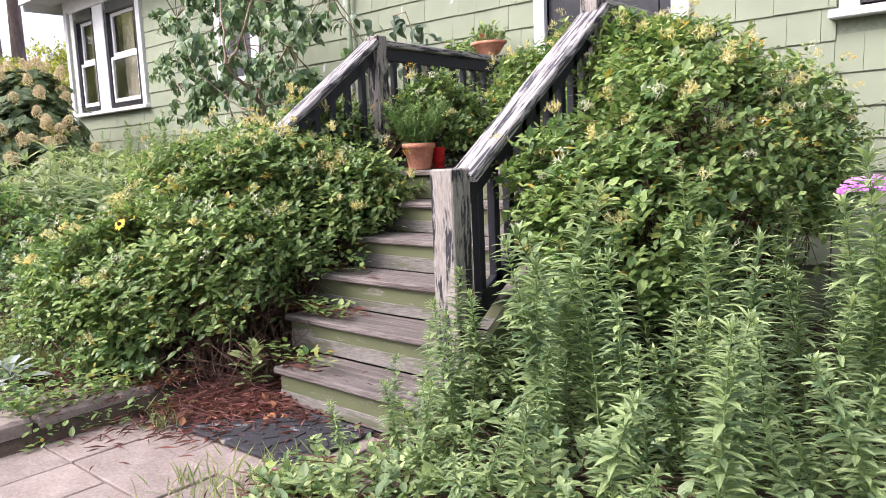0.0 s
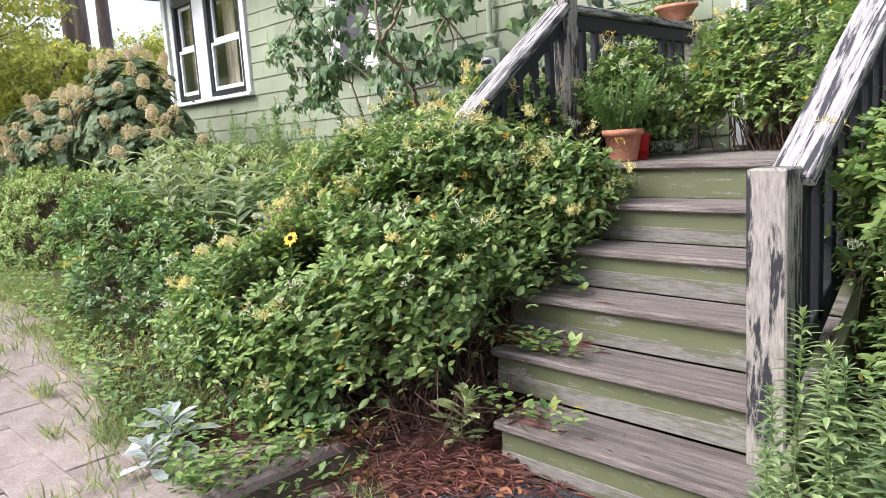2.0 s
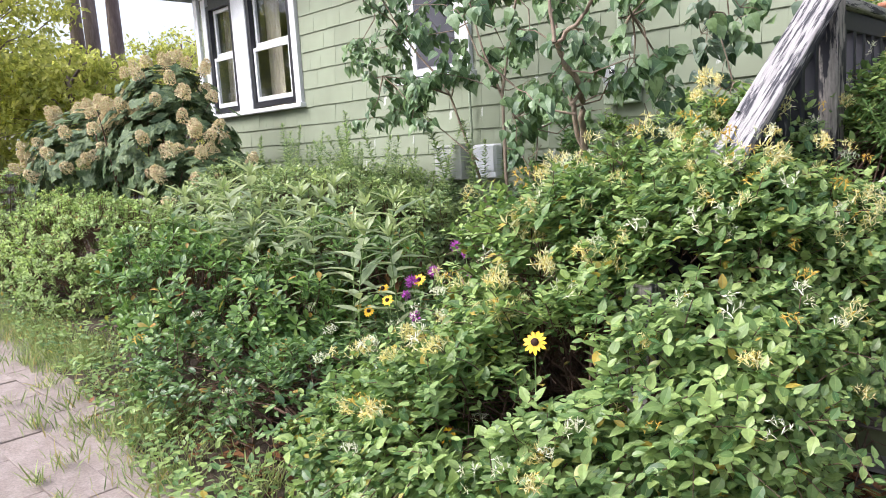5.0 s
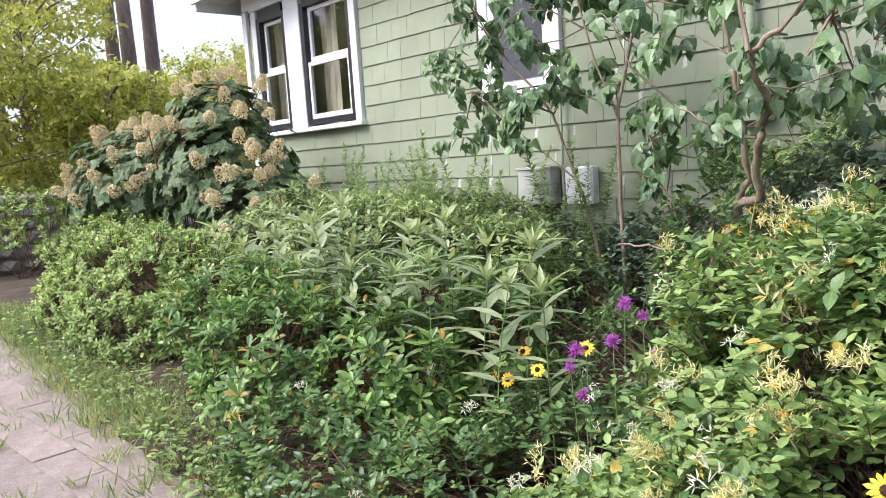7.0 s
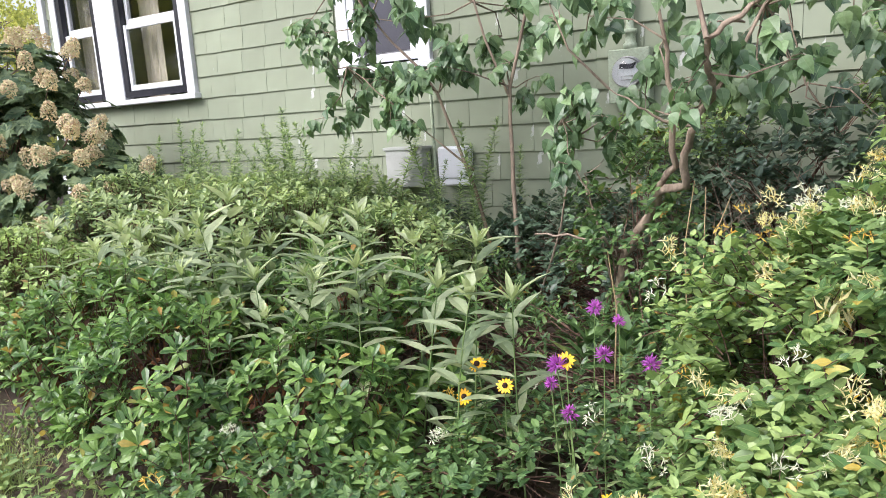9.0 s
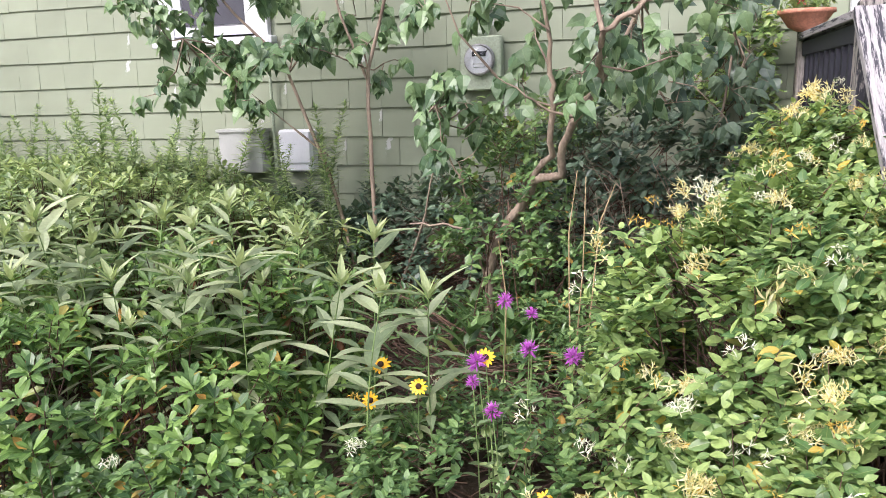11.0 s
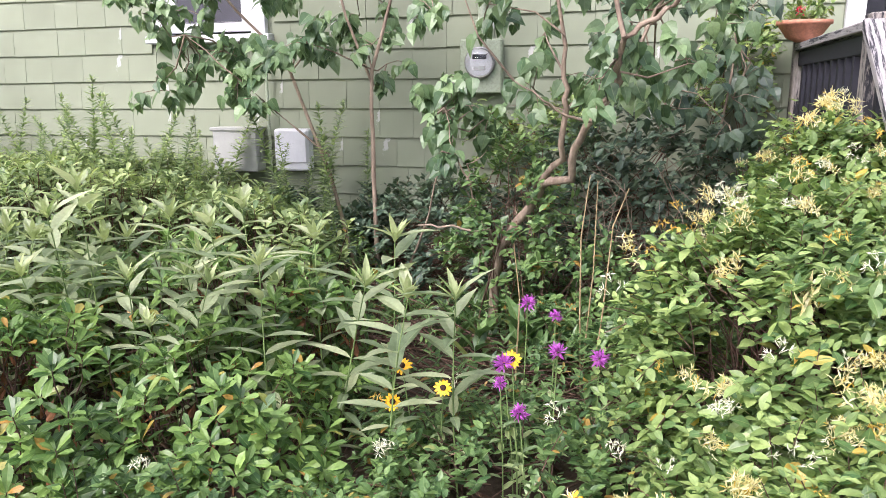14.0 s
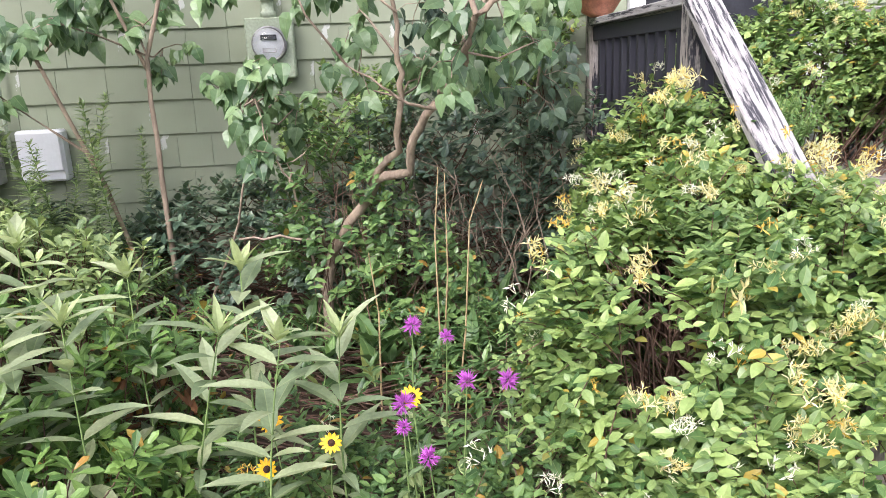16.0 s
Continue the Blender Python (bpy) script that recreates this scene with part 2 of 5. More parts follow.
L_GRASS = leaf_mat("grass_blade", (0.10, 0.16, 0.04), (0.28, 0.36, 0.11), (0.3, 0.38, 0.15), 0.5, 0.35, (0.40, 0.33, 0.16), 0.12)
L_GREY = leaf_mat("mullein_leaf", (0.24, 0.31, 0.21), (0.36, 0.43, 0.31), (0.42, 0.48, 0.36), 0.85, 0.15)
L_HERB = leaf_mat("herb_leaf", (0.06, 0.14, 0.03), (0.15, 0.27, 0.06), (0.2, 0.3, 0.1), 0.5, 0.35)
F_CREAM = leaf_mat("honeysuckle_flower", (0.70, 0.64, 0.27), (0.78, 0.77, 0.52), (0.74, 0.70, 0.42), 0.6, 0.45, (0.66, 0.46, 0.08), 0.07, 1.1, lift=(1.13, 1.07, 1.25))
F_WHITE = leaf_mat("white_flower", (0.66, 0.68, 0.50), (0.72, 0.75, 0.58), (0.85, 0.85, 0.75), 0.6, 0.3, back=1.0, lift=(1.13, 1.07, 1.25))
F_GOLD = leaf_mat("spent_gold_flower", (0.58, 0.38, 0.06), (0.68, 0.52, 0.12), (0.8, 0.6, 0.2), 0.6, 0.3, back=1.0, lift=(1.13, 1.07, 1.25))
F_YELLOW = leaf_mat("yellow_petal", (0.80, 0.46, 0.01), (0.90, 0.62, 0.02), (0.8, 0.5, 0.02), 0.5, 0.3, back=1.0)
F_CONE = surface("dark_flower_centre", (0.03, 0.012, 0.008), (0.07, 0.03, 0.015), 0.9, 20, 80, 0.8)
F_PURPLE = leaf_mat("bee_balm_petal", (0.36, 0.07, 0.28), (0.50, 0.16, 0.42), (0.6, 0.2, 0.55), 0.6, 0.3, back=1.0)
F_PHLOX = leaf_mat("phlox_petal", (0.66, 0.24, 0.60), (0.80, 0.42, 0.76), (0.8, 0.4, 0.7), 0.6, 0.3, back=1.0)
F_HYD = leaf_mat("hydrangea_floret", (0.64, 0.58, 0.34), (0.76, 0.69, 0.46), (0.62, 0.58, 0.36), 0.7, 0.25, (0.70, 0.49, 0.38), 0.26, 1.0, lift=(1.13, 1.07, 1.25))
F_RED = leaf_mat("geranium_petal", (0.55, 0.02, 0.05), (0.70, 0.05, 0.09), (0.6, 0.05, 0.08), 0.6, 0.3, back=1.0)


def glass_mat():
    m, t, p, out = nodes_of("window_glass")
    p.inputs["Base Color"].default_value = (0.9, 0.93, 0.93, 1)
    p.inputs["Roughness"].default_value = 0.02
    p.inputs["Transmission Weight"].default_value = 1.0
    p.inputs["IOR"].default_value = 1.45
    return m


GLASS = glass_mat()


# ---------------------------------------------------------------- building helpers
def mesh_of(name, verts, faces, material, uvs=None, smooth=False):
    me = bpy.data.meshes.new(name)
    me.from_pydata(verts, [], faces)
    if material:
        me.materials.append(material)
    if uvs is not None:
        layer = me.uv_layers.new(name="UVMap")
        layer.data.foreach_set("uv", np.asarray(uvs, dtype=np.float32).ravel())
    if smooth:
        me.polygons.foreach_set("use_smooth", [True] * len(me.polygons))
    me.update()
    return me


def part(name, data, material=None, parent=None, label=""):
    """Links a bmesh or a mesh as one object under a thing or under a part."""
    if isinstance(data, bmesh.types.BMesh):
        me = bpy.data.meshes.new(name)
        data.to_mesh(me)
        data.free()
        data = me
    if material and not data.materials:
        data.materials.append(material)
    ob = new(name, data)
    if parent:
        ob.parent = parent
    return tagged(ob, label)


def empty(name, m=None, label="", category="", group="", kind=""):
    ob = new(name)
    if m is not None:
        ob.matrix_basis = m
    return tagged(ob, label, category, group, kind)


def box(bm, lo, hi, bevel=0.0, m=None):
    """A box between two corners, its edges rounded."""
    lo, hi = Vector(lo), Vector(hi)
    made = bmesh.ops.create_cube(bm, size=1.0)["verts"]
    for v in made:
        v.co = Vector([(lo[i] + hi[i]) / 2 + v.co[i] * (hi[i] - lo[i]) for i in range(3)])
    if bevel:
        edges = list({e for v in made for e in v.link_edges})
        made = list({v for f in bmesh.ops.bevel(bm, geom=edges, offset=bevel, segments=1, affect="EDGES")["faces"] for v in f.verts})
    if m is not None:
        bmesh.ops.transform(bm, matrix=m, verts=made)
    return bm


def boxed(lo, hi, bevel=0.0, m=None):
    return box(bmesh.new(), lo, hi, bevel, m)


def beam(bm, a, b, w, h, bevel=0.004, up=(0, 0, 1)):
    """A squared timber from a to b, w wide and h high."""
    a, b = Vector(a), Vector(b)
    y = (b - a).normalized()
    x = y.cross(Vector(up)).normalized()
    z = x.cross(y)
    m = Matrix((x, y, z)).transposed().to_4x4()
    m.translation = a
    return box(bm, (-w / 2, 0, -h / 2), (w / 2, (b - a).length, h / 2), bevel, m)


def lathe(profile, n=20, squash=1.0):
    """A turned shape from (radius, height) pairs."""
    bm = bmesh.new()
    rings = [[bm.verts.new((r * math.cos(6.28318 * k / n), r * squash * math.sin(6.28318 * k / n), z)) for k in range(n)] for r, z in profile]
    for a, b in zip(rings, rings[1:]):
        for k in range(n):
            f = bm.faces.new((a[k], a[(k + 1) % n], b[(k + 1) % n], b[k]))
            f.smooth = True
    bm.faces.new(list(reversed(rings[0])))
    bm.faces.new(rings[-1])
    return bm


class Tubes:
    """Many tapered stems gathered into one mesh."""

    def __init__(self):
        self.v, self.f = [], []

    def add(self, pts, r0, r1, sides=5):
        pts = [Vector(p) for p in pts]
        n = len(pts)
        base = len(self.v)
        for i, p in enumerate(pts):
            d = (pts[min(i + 1, n - 1)] - pts[max(i - 1, 0)]).normalized()
            x = d.orthogonal().normalized()
            y = d.cross(x)
            r = r0 + (r1 - r0) * i / max(1, n - 1)
            for k in range(sides):
                a = 6.28318 * k / sides
                self.v.append(p + (x * math.cos(a) + y * math.sin(a)) * r)
        for i in range(n - 1):
            for k in range(sides):
                a, b = base + i * sides + k, base + i * sides + (k + 1) % sides
                self.f.append((a, b, b + sides, a + sides))
        return self

    def mesh(self, name, material):
        return mesh_of(name, self.v, self.f, material, None, True)


# Leaf outlines: (how far along, half width, fold) rows, symmetrical about the midrib.
OVATE = ((0.14, 0.18, 0.03), (0.42, 0.29, 0.05), (0.74, 0.19, 0.04))
HEART = ((0.07, 0.27, 0.03), (0.26, 0.38, 0.06), (0.60, 0.26, 0.06))
LANCE = ((0.25, 0.16, 0.04), (0.60, 0.13, 0.05))
NARROW = ((0.25, 0.08, 0.02), (0.62, 0.07, 0.02))
SPOON = ((0.45, 0.15, 0.03), (0.78, 0.19, 0.04))
BROAD = ((0.30, 0.26, 0.05), (0.65, 0.25, 0.05))


class Leaves:
    """Many leaves gathered into one mesh: each has a folded blade that droops."""

    def __init__(self):
        self.rows = []

    def add(self, p, d, up, length, droop=0.15):
        self.rows.append((*p, *d, *up, length, droop))

    def mesh(self, name, material, shape, lean=False):
        n = len(self.rows)
        a = np.array(self.rows, dtype=np.float64).reshape(n, 11)
        P, D, U, L, dr = a[:, 0:3], a[:, 3:6], a[:, 6:9], a[:, 9:10], a[:, 10:11]
        D = D / (np.linalg.norm(D, axis=1, keepdims=True) + 1e-9)
        S = np.cross(D, U)
        S = S / (np.linalg.norm(S, axis=1, keepdims=True) + 1e-9)
        N = np.cross(S, D)
        if lean:
            tm, wm = sum(r[0] for r in shape) / len(shape), max(r[1] for r in shape)
            tpl = [(0, 0, 0, 0.5), (tm, wm, 0.06, 1.0), (1, 0, 0, 0.5), (tm, -wm, 0.06, 0.0)]
            faces = [(0, 1, 2), (0, 2, 3)]
        else:
            tpl = [(0, 0, 0, 0.5)]
            for t, w, h in shape:
                tpl += [(t, w, h, 1.0), (t, 0, 0, 0.5), (t, -w, h, 0.0)]
            tpl.append((1, 0, 0, 0.5))
            last = len(tpl) - 1
            faces = [(0, 1, 2), (0, 2, 3)]
            for i in range(len(shape) - 1):
                q = 1 + 3 * i
                faces += [(q, q + 3, q + 4, q + 1), (q + 1, q + 4, q + 5, q + 2)]
            faces += [(last - 3, last, last - 2), (last - 2, last, last - 1)]
        V = np.stack([P + D * (t * L) + S * (w * L) + N * ((h - dr * t * t) * L) for t, w, h, _ in tpl], 1).reshape(-1, 3)
        k = len(tpl)
        F = [tuple(int(i) + k * j for i in f) for j in range(n) for f in faces]
        uv_one = [(tpl[i][3], tpl[i][0]) for f in faces for i in f]
        return mesh_of(name, V.tolist(), F, material, np.tile(np.array(uv_one), (n, 1)))


R = random.Random(7)


def rnd(a, b):
    return R.uniform(a, b)


def unit():
    z, a = rnd(-1, 1), rnd(0, 6.28318)
    s = math.sqrt(1 - z * z)
    return Vector((s * math.cos(a), s * math.sin(a), z))


def ground_z(x, y):
    """Height of the beds and the paving: low before the steps, a raised terrace to the west."""
    if x > -0.42:
        base = 0.0
    else:
        base = 0.10 + 0.05 * min(-0.42 - x, 3.0)
    return base


# edge between the paving and the planted bed
def bed_edge(x):
    d = max(0.0, -1.0 - x)
    return -0.98 + 0.125 * min(d, 2.7) + 0.085 * min(max(0.0, d - 2.7), 2.0) + 0.05 * max(0.0, d - 4.7)

# ---------------------------------------------------------------- ground
def ground_sheet():
    """One sheet to the horizon, gently humped in the beds."""
    xs = [-400, -120, -50, -30, -22, -17] + [-14 + 0.5 * i for i in range(21)] + [-3.8 + 0.2 * i for i in range(16)] + [-0.62, -0.46, -0.44] + [-0.4 + 0.2 * i for i in range(23)] + [5, 7, 10, 16, 30, 60, 150, 400]
    ys = [-400, -120, -40, -20, -12, -8, -5] + [-3.5 + 0.25 * i for i in range(27)] + [4, 6, 10, 16, 30, 60, 150, 400]
    v, f = [], []
    for y in ys:
        for x in xs:
            z = ground_z(x, y) - 0.014
            if -12 < x < 6 and bed_edge(x) + 0.1 < y < 3.2:
                if x < -0.42:
                    z += 0.015 + 0.14 * min(1, max(0, y + 0.7) / 2.5) + 0.02 * noise.noise((x * 2, y * 2, 0))
                elif y > 0.0:
                    z += 0.02
            v.append((x, y, z))
    w = len(xs)
    for j in range(len(ys) - 1):
        for i in range(w - 1):
            f.append((j * w + i, j * w + i + 1, (j + 1) * w + i + 1, (j + 1) * w + i))
    return tagged(part("ground", mesh_of("ground", v, f, SOIL, None, True)), "dark brown garden soil under the planting", "ground", kind="structure")


ground = ground_sheet()

# ---------------------------------------------------------------- house
WALL_Y, COURSE, ROW0 = 3.0, 0.199, 0.765
X_W, X_E = -9.15, 6.0
WINDOWS = {"window_1": (-8.86, -6.88, 2.02, 3.55), "window_2": (-4.95, -4.22, 2.06, 3.3), "window_3": (1.84, 2.9, 1.93, 3.1)}
DOOR = (-0.35, 0.69, 1.08, 3.12)
OPENINGS = [*WINDOWS.values(), DOOR]


def wall_front():
    """The wall's core, pierced by its openings."""
    xs = sorted({X_W, X_E, *[o[0] for o in OPENINGS], *[o[1] for o in OPENINGS]})
    bm = bmesh.new()
    for a, b in zip(xs, xs[1:]):
        mid, z = (a + b) / 2, -0.1
        for o in sorted([o for o in OPENINGS if o[0] < mid < o[1]], key=lambda o: o[2]):
            box(bm, (a, WALL_Y + 0.025, z), (b, WALL_Y + 0.2, o[2]))
            z = o[3]
        box(bm, (a, WALL_Y + 0.025, z), (b, WALL_Y + 0.2, 3.9))
    return tagged(part("wall_front", bm, SIDING_BACK), "pale green shingled house wall with flaking paint", "wall", kind="structure")


wall = wall_front()
for nm, lo, hi in (("wall_west", (X_W, WALL_Y + 0.203, -0.1), (X_W + 0.2, 10, 3.9)), ("wall_east", (X_E - 0.2, WALL_Y + 0.203, -0.1), (X_E, 10, 3.9)), ("wall_back", (X_W + 0.203, 9.8, -0.1), (X_E - 0.203, 10, 3.9))):
    tagged(part(nm, boxed(lo, hi), SIDING), "pale green painted side of the house", "wall", kind="structure")
# Floor and ceiling carry the indoor darkness in their colour.
tagged(part("floor", boxed((X_W + 0.21, WALL_Y + 0.21, 0.95), (X_E - 0.21, 9.78, 1.05)), UNLIT_ROOM), "floor inside the house, coloured near black as unlit", "floor", kind="structure")
tagged(part("ceiling", boxed((X_W + 0.21, WALL_Y + 0.21, 3.70), (X_E - 0.21, 9.78, 3.78)), UNLIT_ROOM), "ceiling inside the house, coloured near black as unlit", "ceiling", kind="structure")

roof = empty("roof", None, "dark shingled house roof with white boxed eaves", "roof", kind="structure")
bm = bmesh.new()
beam(bm, ((X_W + X_E) / 2, 2.45, 3.86), ((X_W + X_E) / 2, 6.6, 6.1), X_E - X_W + 0.9, 0.08)
beam(bm, ((X_W + X_E) / 2, 10.6, 3.86), ((X_W + X_E) / 2, 6.6, 6.1), X_E - X_W + 0.9, 0.08)
part("roof_slope", bm, ROOF, roof)
part("soffit", boxed((X_W - 0.42, 2.55, 3.74), (X_E + 0.42, 2.99, 3.77)), WHITE, roof)
part("fascia", boxed((X_W - 0.45, 2.50, 3.70), (X_E + 0.45, 2.54, 3.88), 0.005), WHITE, roof)
part("rake_board", boxed((X_W - 0.45, 2.56, 3.62), (X_W - 0.41, 6.5, 3.90), 0.005), WHITE, roof)
part("frieze_board", boxed((X_W - 0.02, 2.975, 3.56), (X_E, 2.998, 3.735), 0.004), WHITE, roof)
tagged(part("trim", boxed((X_W - 0.03, 2.972, 0.2), (X_W + 0.07, 3.02, 3.555), 0.004), WHITE), "white painted corner board of the house", "trim", kind="structure")


def sash(parent, x0, x1, z0, z1, y, frame_mat, name="sash"):
    """A four-sided sash frame with its pane."""
    s = part(name, boxed((x0, y, z0), (x0 + 0.045, y + 0.04, z1), 0.003), frame_mat, parent)
    part("stile", boxed((x1 - 0.045, y, z0), (x1, y + 0.04, z1), 0.003), frame_mat, s)
    part("rail", boxed((x0 + 0.045, y + 0.002, z0), (x1 - 0.045, y + 0.038, z0 + 0.055), 0.003), frame_mat, s)
    part("rail", boxed((x0 + 0.045, y + 0.002, z1 - 0.045), (x1 - 0.045, y + 0.038, z1), 0.003), frame_mat, s)
    pane = part("pane", boxed((x0 + 0.045, y + 0.017, z0 + 0.055), (x1 - 0.045, y + 0.021, z1 - 0.045)), GLASS, s)
    pane.visible_shadow = False
    return s


def curtain(parent, x0, x1, z0, z1, y):
    n = int((x1 - x0) / 0.02) + 2
    v, f = [], []
    for i in range(n):
        x = x0 + (x1 - x0) * i / (n - 1)
        yy = y + 0.02 * math.sin(x * 60) + 0.012 * math.sin(x * 23)
        v += [(x, yy, z0), (x, yy, z1), (x, yy + 0.004, z0), (x, yy + 0.004, z1)]
    for i in range(n - 1):
        a = 4 * i
        f += [(a, a + 4, a + 5, a + 1), (a + 2, a + 3, a + 7, a + 6)]
    return part("curtain", mesh_of("curtain", v, f, CURTAIN, None, True), None, parent, "cream curtain behind the pane")


def window(name, units, z0, z1, label, sill_over=0.06, casing=0.11, drapes=True, sash_mat=BLACK_SASH):
    """A window of one or more double-hung units between white casings."""
    w = empty(name, None, label, "window", kind="structure")
    x0, x1 = units[0][0], units[-1][1]
    y = WALL_Y - 0.022
    part("casing", boxed((x0 - casing, y, z0 - 0.02), (x0, y + 0.1, z1 + 0.1), 0.004), WHITE, w)
    part("casing", boxed((x1, y, z0 - 0.02), (x1 + casing, y + 0.1, z1 + 0.1), 0.004), WHITE, w)
    part("head_casing", boxed((x0 - casing - 0.02, y - 0.01, z1 + 0.103), (x1 + casing + 0.02, y + 0.1, z1 + 0.21), 0.004), WHITE, w)
    part("window_sill", boxed((x0 - casing - sill_over, y - 0.05, z0 - 0.075), (x1 + casing + sill_over, y + 0.12, z0 - 0.022), 0.006), WHITE, w)
    for (a, b), (c, d) in zip(units, units[1:]):
        part("mullion", boxed((b, y, z0 - 0.02), (c, y + 0.1, z1 + 0.1), 0.004), WHITE, w)
    for a, b in units:
        fr = bmesh.new()
        for lo, hi in (((a, y + 0.012, z0), (a + 0.07, y + 0.07, z1)), ((b - 0.07, y + 0.012, z0), (b, y + 0.07, z1)), ((a + 0.07, y + 0.012, z0), (b - 0.07, y + 0.07, z0 + 0.06)), ((a + 0.07, y + 0.012, z1 - 0.05), (b - 0.07, y + 0.07, z1 + 0.1))):
            box(fr, lo, hi, 0.002)
        part("window_frame", fr, sash_mat, w, "black painted storm frame")
        mid = (z0 + z1) / 2
        sash(w, a + 0.075, b - 0.075, z0 + 0.065, mid + 0.02, y + 0.03, WHITE, "lower_sash")
        sash(w, a + 0.075, b - 0.075, mid + 0.024, z1 - 0.055, y + 0.075, WHITE, "upper_sash")
        if drapes:
            wd = b - a
            curtain(w, a + 0.05, a + 0.38 * wd, z0, z1, y + 0.26)
            curtain(w, b - 0.34 * wd, b - 0.05, z0, z1, y + 0.27)
    return w


window("window_1", [(-8.86, -8.19), (-7.86, -6.90)], 2.04, 3.42, "white-cased double window with black sashes and cream curtains", 0.05)
w2 = window("window_2", [(-4.90, -4.24)], 2.10, 3.2, "white-cased window with a dark insect screen", 0.05, drapes=False, sash_mat=WHITE)
part("insect_screen", boxed((-4.82, WALL_Y + 0.0, 2.17), (-4.32, WALL_Y + 0.004, 3.12)), SCREEN, w2, "dark insect screen")
window("window_3", [(1.86, 2.8)], 1.96, 3.05, "white-cased window with a black sash", 0.05)

door = empty("door_1", None, "black panelled house door in white casing", "door", kind="structure")
part("casing", boxed((DOOR[0] - 0.1, WALL_Y - 0.022, 1.09), (DOOR[0], WALL_Y + 0.08, 3.12), 0.004), WHITE, door)
part("casing", boxed((DOOR[1], WALL_Y - 0.022, 1.09), (DOOR[1] + 0.13, WALL_Y + 0.08, 3.12), 0.004), WHITE, door)
part("head_casing", boxed((DOOR[0] - 0.12, WALL_Y - 0.026, 3.123), (DOOR[1] + 0.15, WALL_Y + 0.08, 3.26), 0.004), WHITE, door)
part("leaf", boxed((DOOR[0] + 0.004, WALL_Y + 0.04, 1.10), (DOOR[1] - 0.004, WALL_Y + 0.085, 3.115), 0.003), BLACK_SASH, door)
for px in (-0.24, 0.24):
    for pz, ph in ((1.25, 0.6), (2.05, 0.9)):
        part("panel", boxed((px, WALL_Y + 0.028, pz), (px + 0.34, WALL_Y + 0.039, pz + ph), 0.004), BLACK_SASH, door)
part("door_handle", lathe([(0.001, 0), (0.03, 0.004), (0.012, 0.02), (0.03, 0.05), (0.001, 0.065)], 12), STEEL, door).matrix_basis = pose(0.58, WALL_Y + 0.04, 2.0, 90)


# ---------------------------------------------------------------- porch stair
def stair():
    s = empty("porch_stair", None, "wooden porch stair with worn bare treads and green painted risers", "stairs")
    lefts = (-0.02, -0.27, -0.42, -0.72, -0.72)
    for k in range(5):
        y, z = 0.27 * k, 0.18 * (k + 1)
        w = lefts[k]
        t = boxed((w, y, z - 0.034), (0.99, y + 0.29, z), 0.008)
        part("tread", t, TREAD, s)
        part("riser", boxed((w + 0.02, y + 0.03, z - 0.18), (0.985, y + 0.052, z - 0.035), 0.001), RISER, s)
        part("riser_foot", boxed((w + 0.02, y + 0.026, z - 0.178), (0.984, y + 0.031, z - 0.178 + (0.060, 0.075, 0.058, 0.078, 0.070)[k]), 0.0015), RISER_WORN, s, "bare grey strip at the foot of the riser")
    part("riser", boxed((-0.72, 1.38, 0.90), (0.985, 1.402, 1.045), 0.001), RISER, s)
    for k in range(9):
        y0 = 1.35 + 0.182 * k
        part("deck_board", boxed((-0.76, y0, 1.046), (1.02, y0 + 0.176, 1.08), 0.006), TREAD if k == 0 else DECK, s)
    part("skirt", boxed((-0.74, 1.41, 0.05), (-0.70, 2.97, 1.04)), RISER, s)
    part("skirt", boxed((0.96, 1.41, 0.0), (1.0, 2.97, 1.04)), RISER, s)
    for x in (0.993,):
        bm = bmesh.new()
        beam(bm, (x + 0.022, 0.05, 0.02), (x + 0.022, 1.40, 0.92), 0.04, 0.24)
        part("stringer", bm, RISER, s)
    return s


stair()


def post(parent, x, y, z0, z1, w=0.105, mat=None, cap=True):
    bm = boxed((x - w / 2, y - w / 2, z0), (x + w / 2, y + w / 2, z1), 0.006)
    p = part("post", bm, mat or NEWEL, parent)
    if cap:
        for v in p.data.vertices:
            if v.co.z > z1 - 0.008:
                v.co.z += 0.006 * noise.noise((v.co.x * 60, v.co.y * 60, 3))
    return p


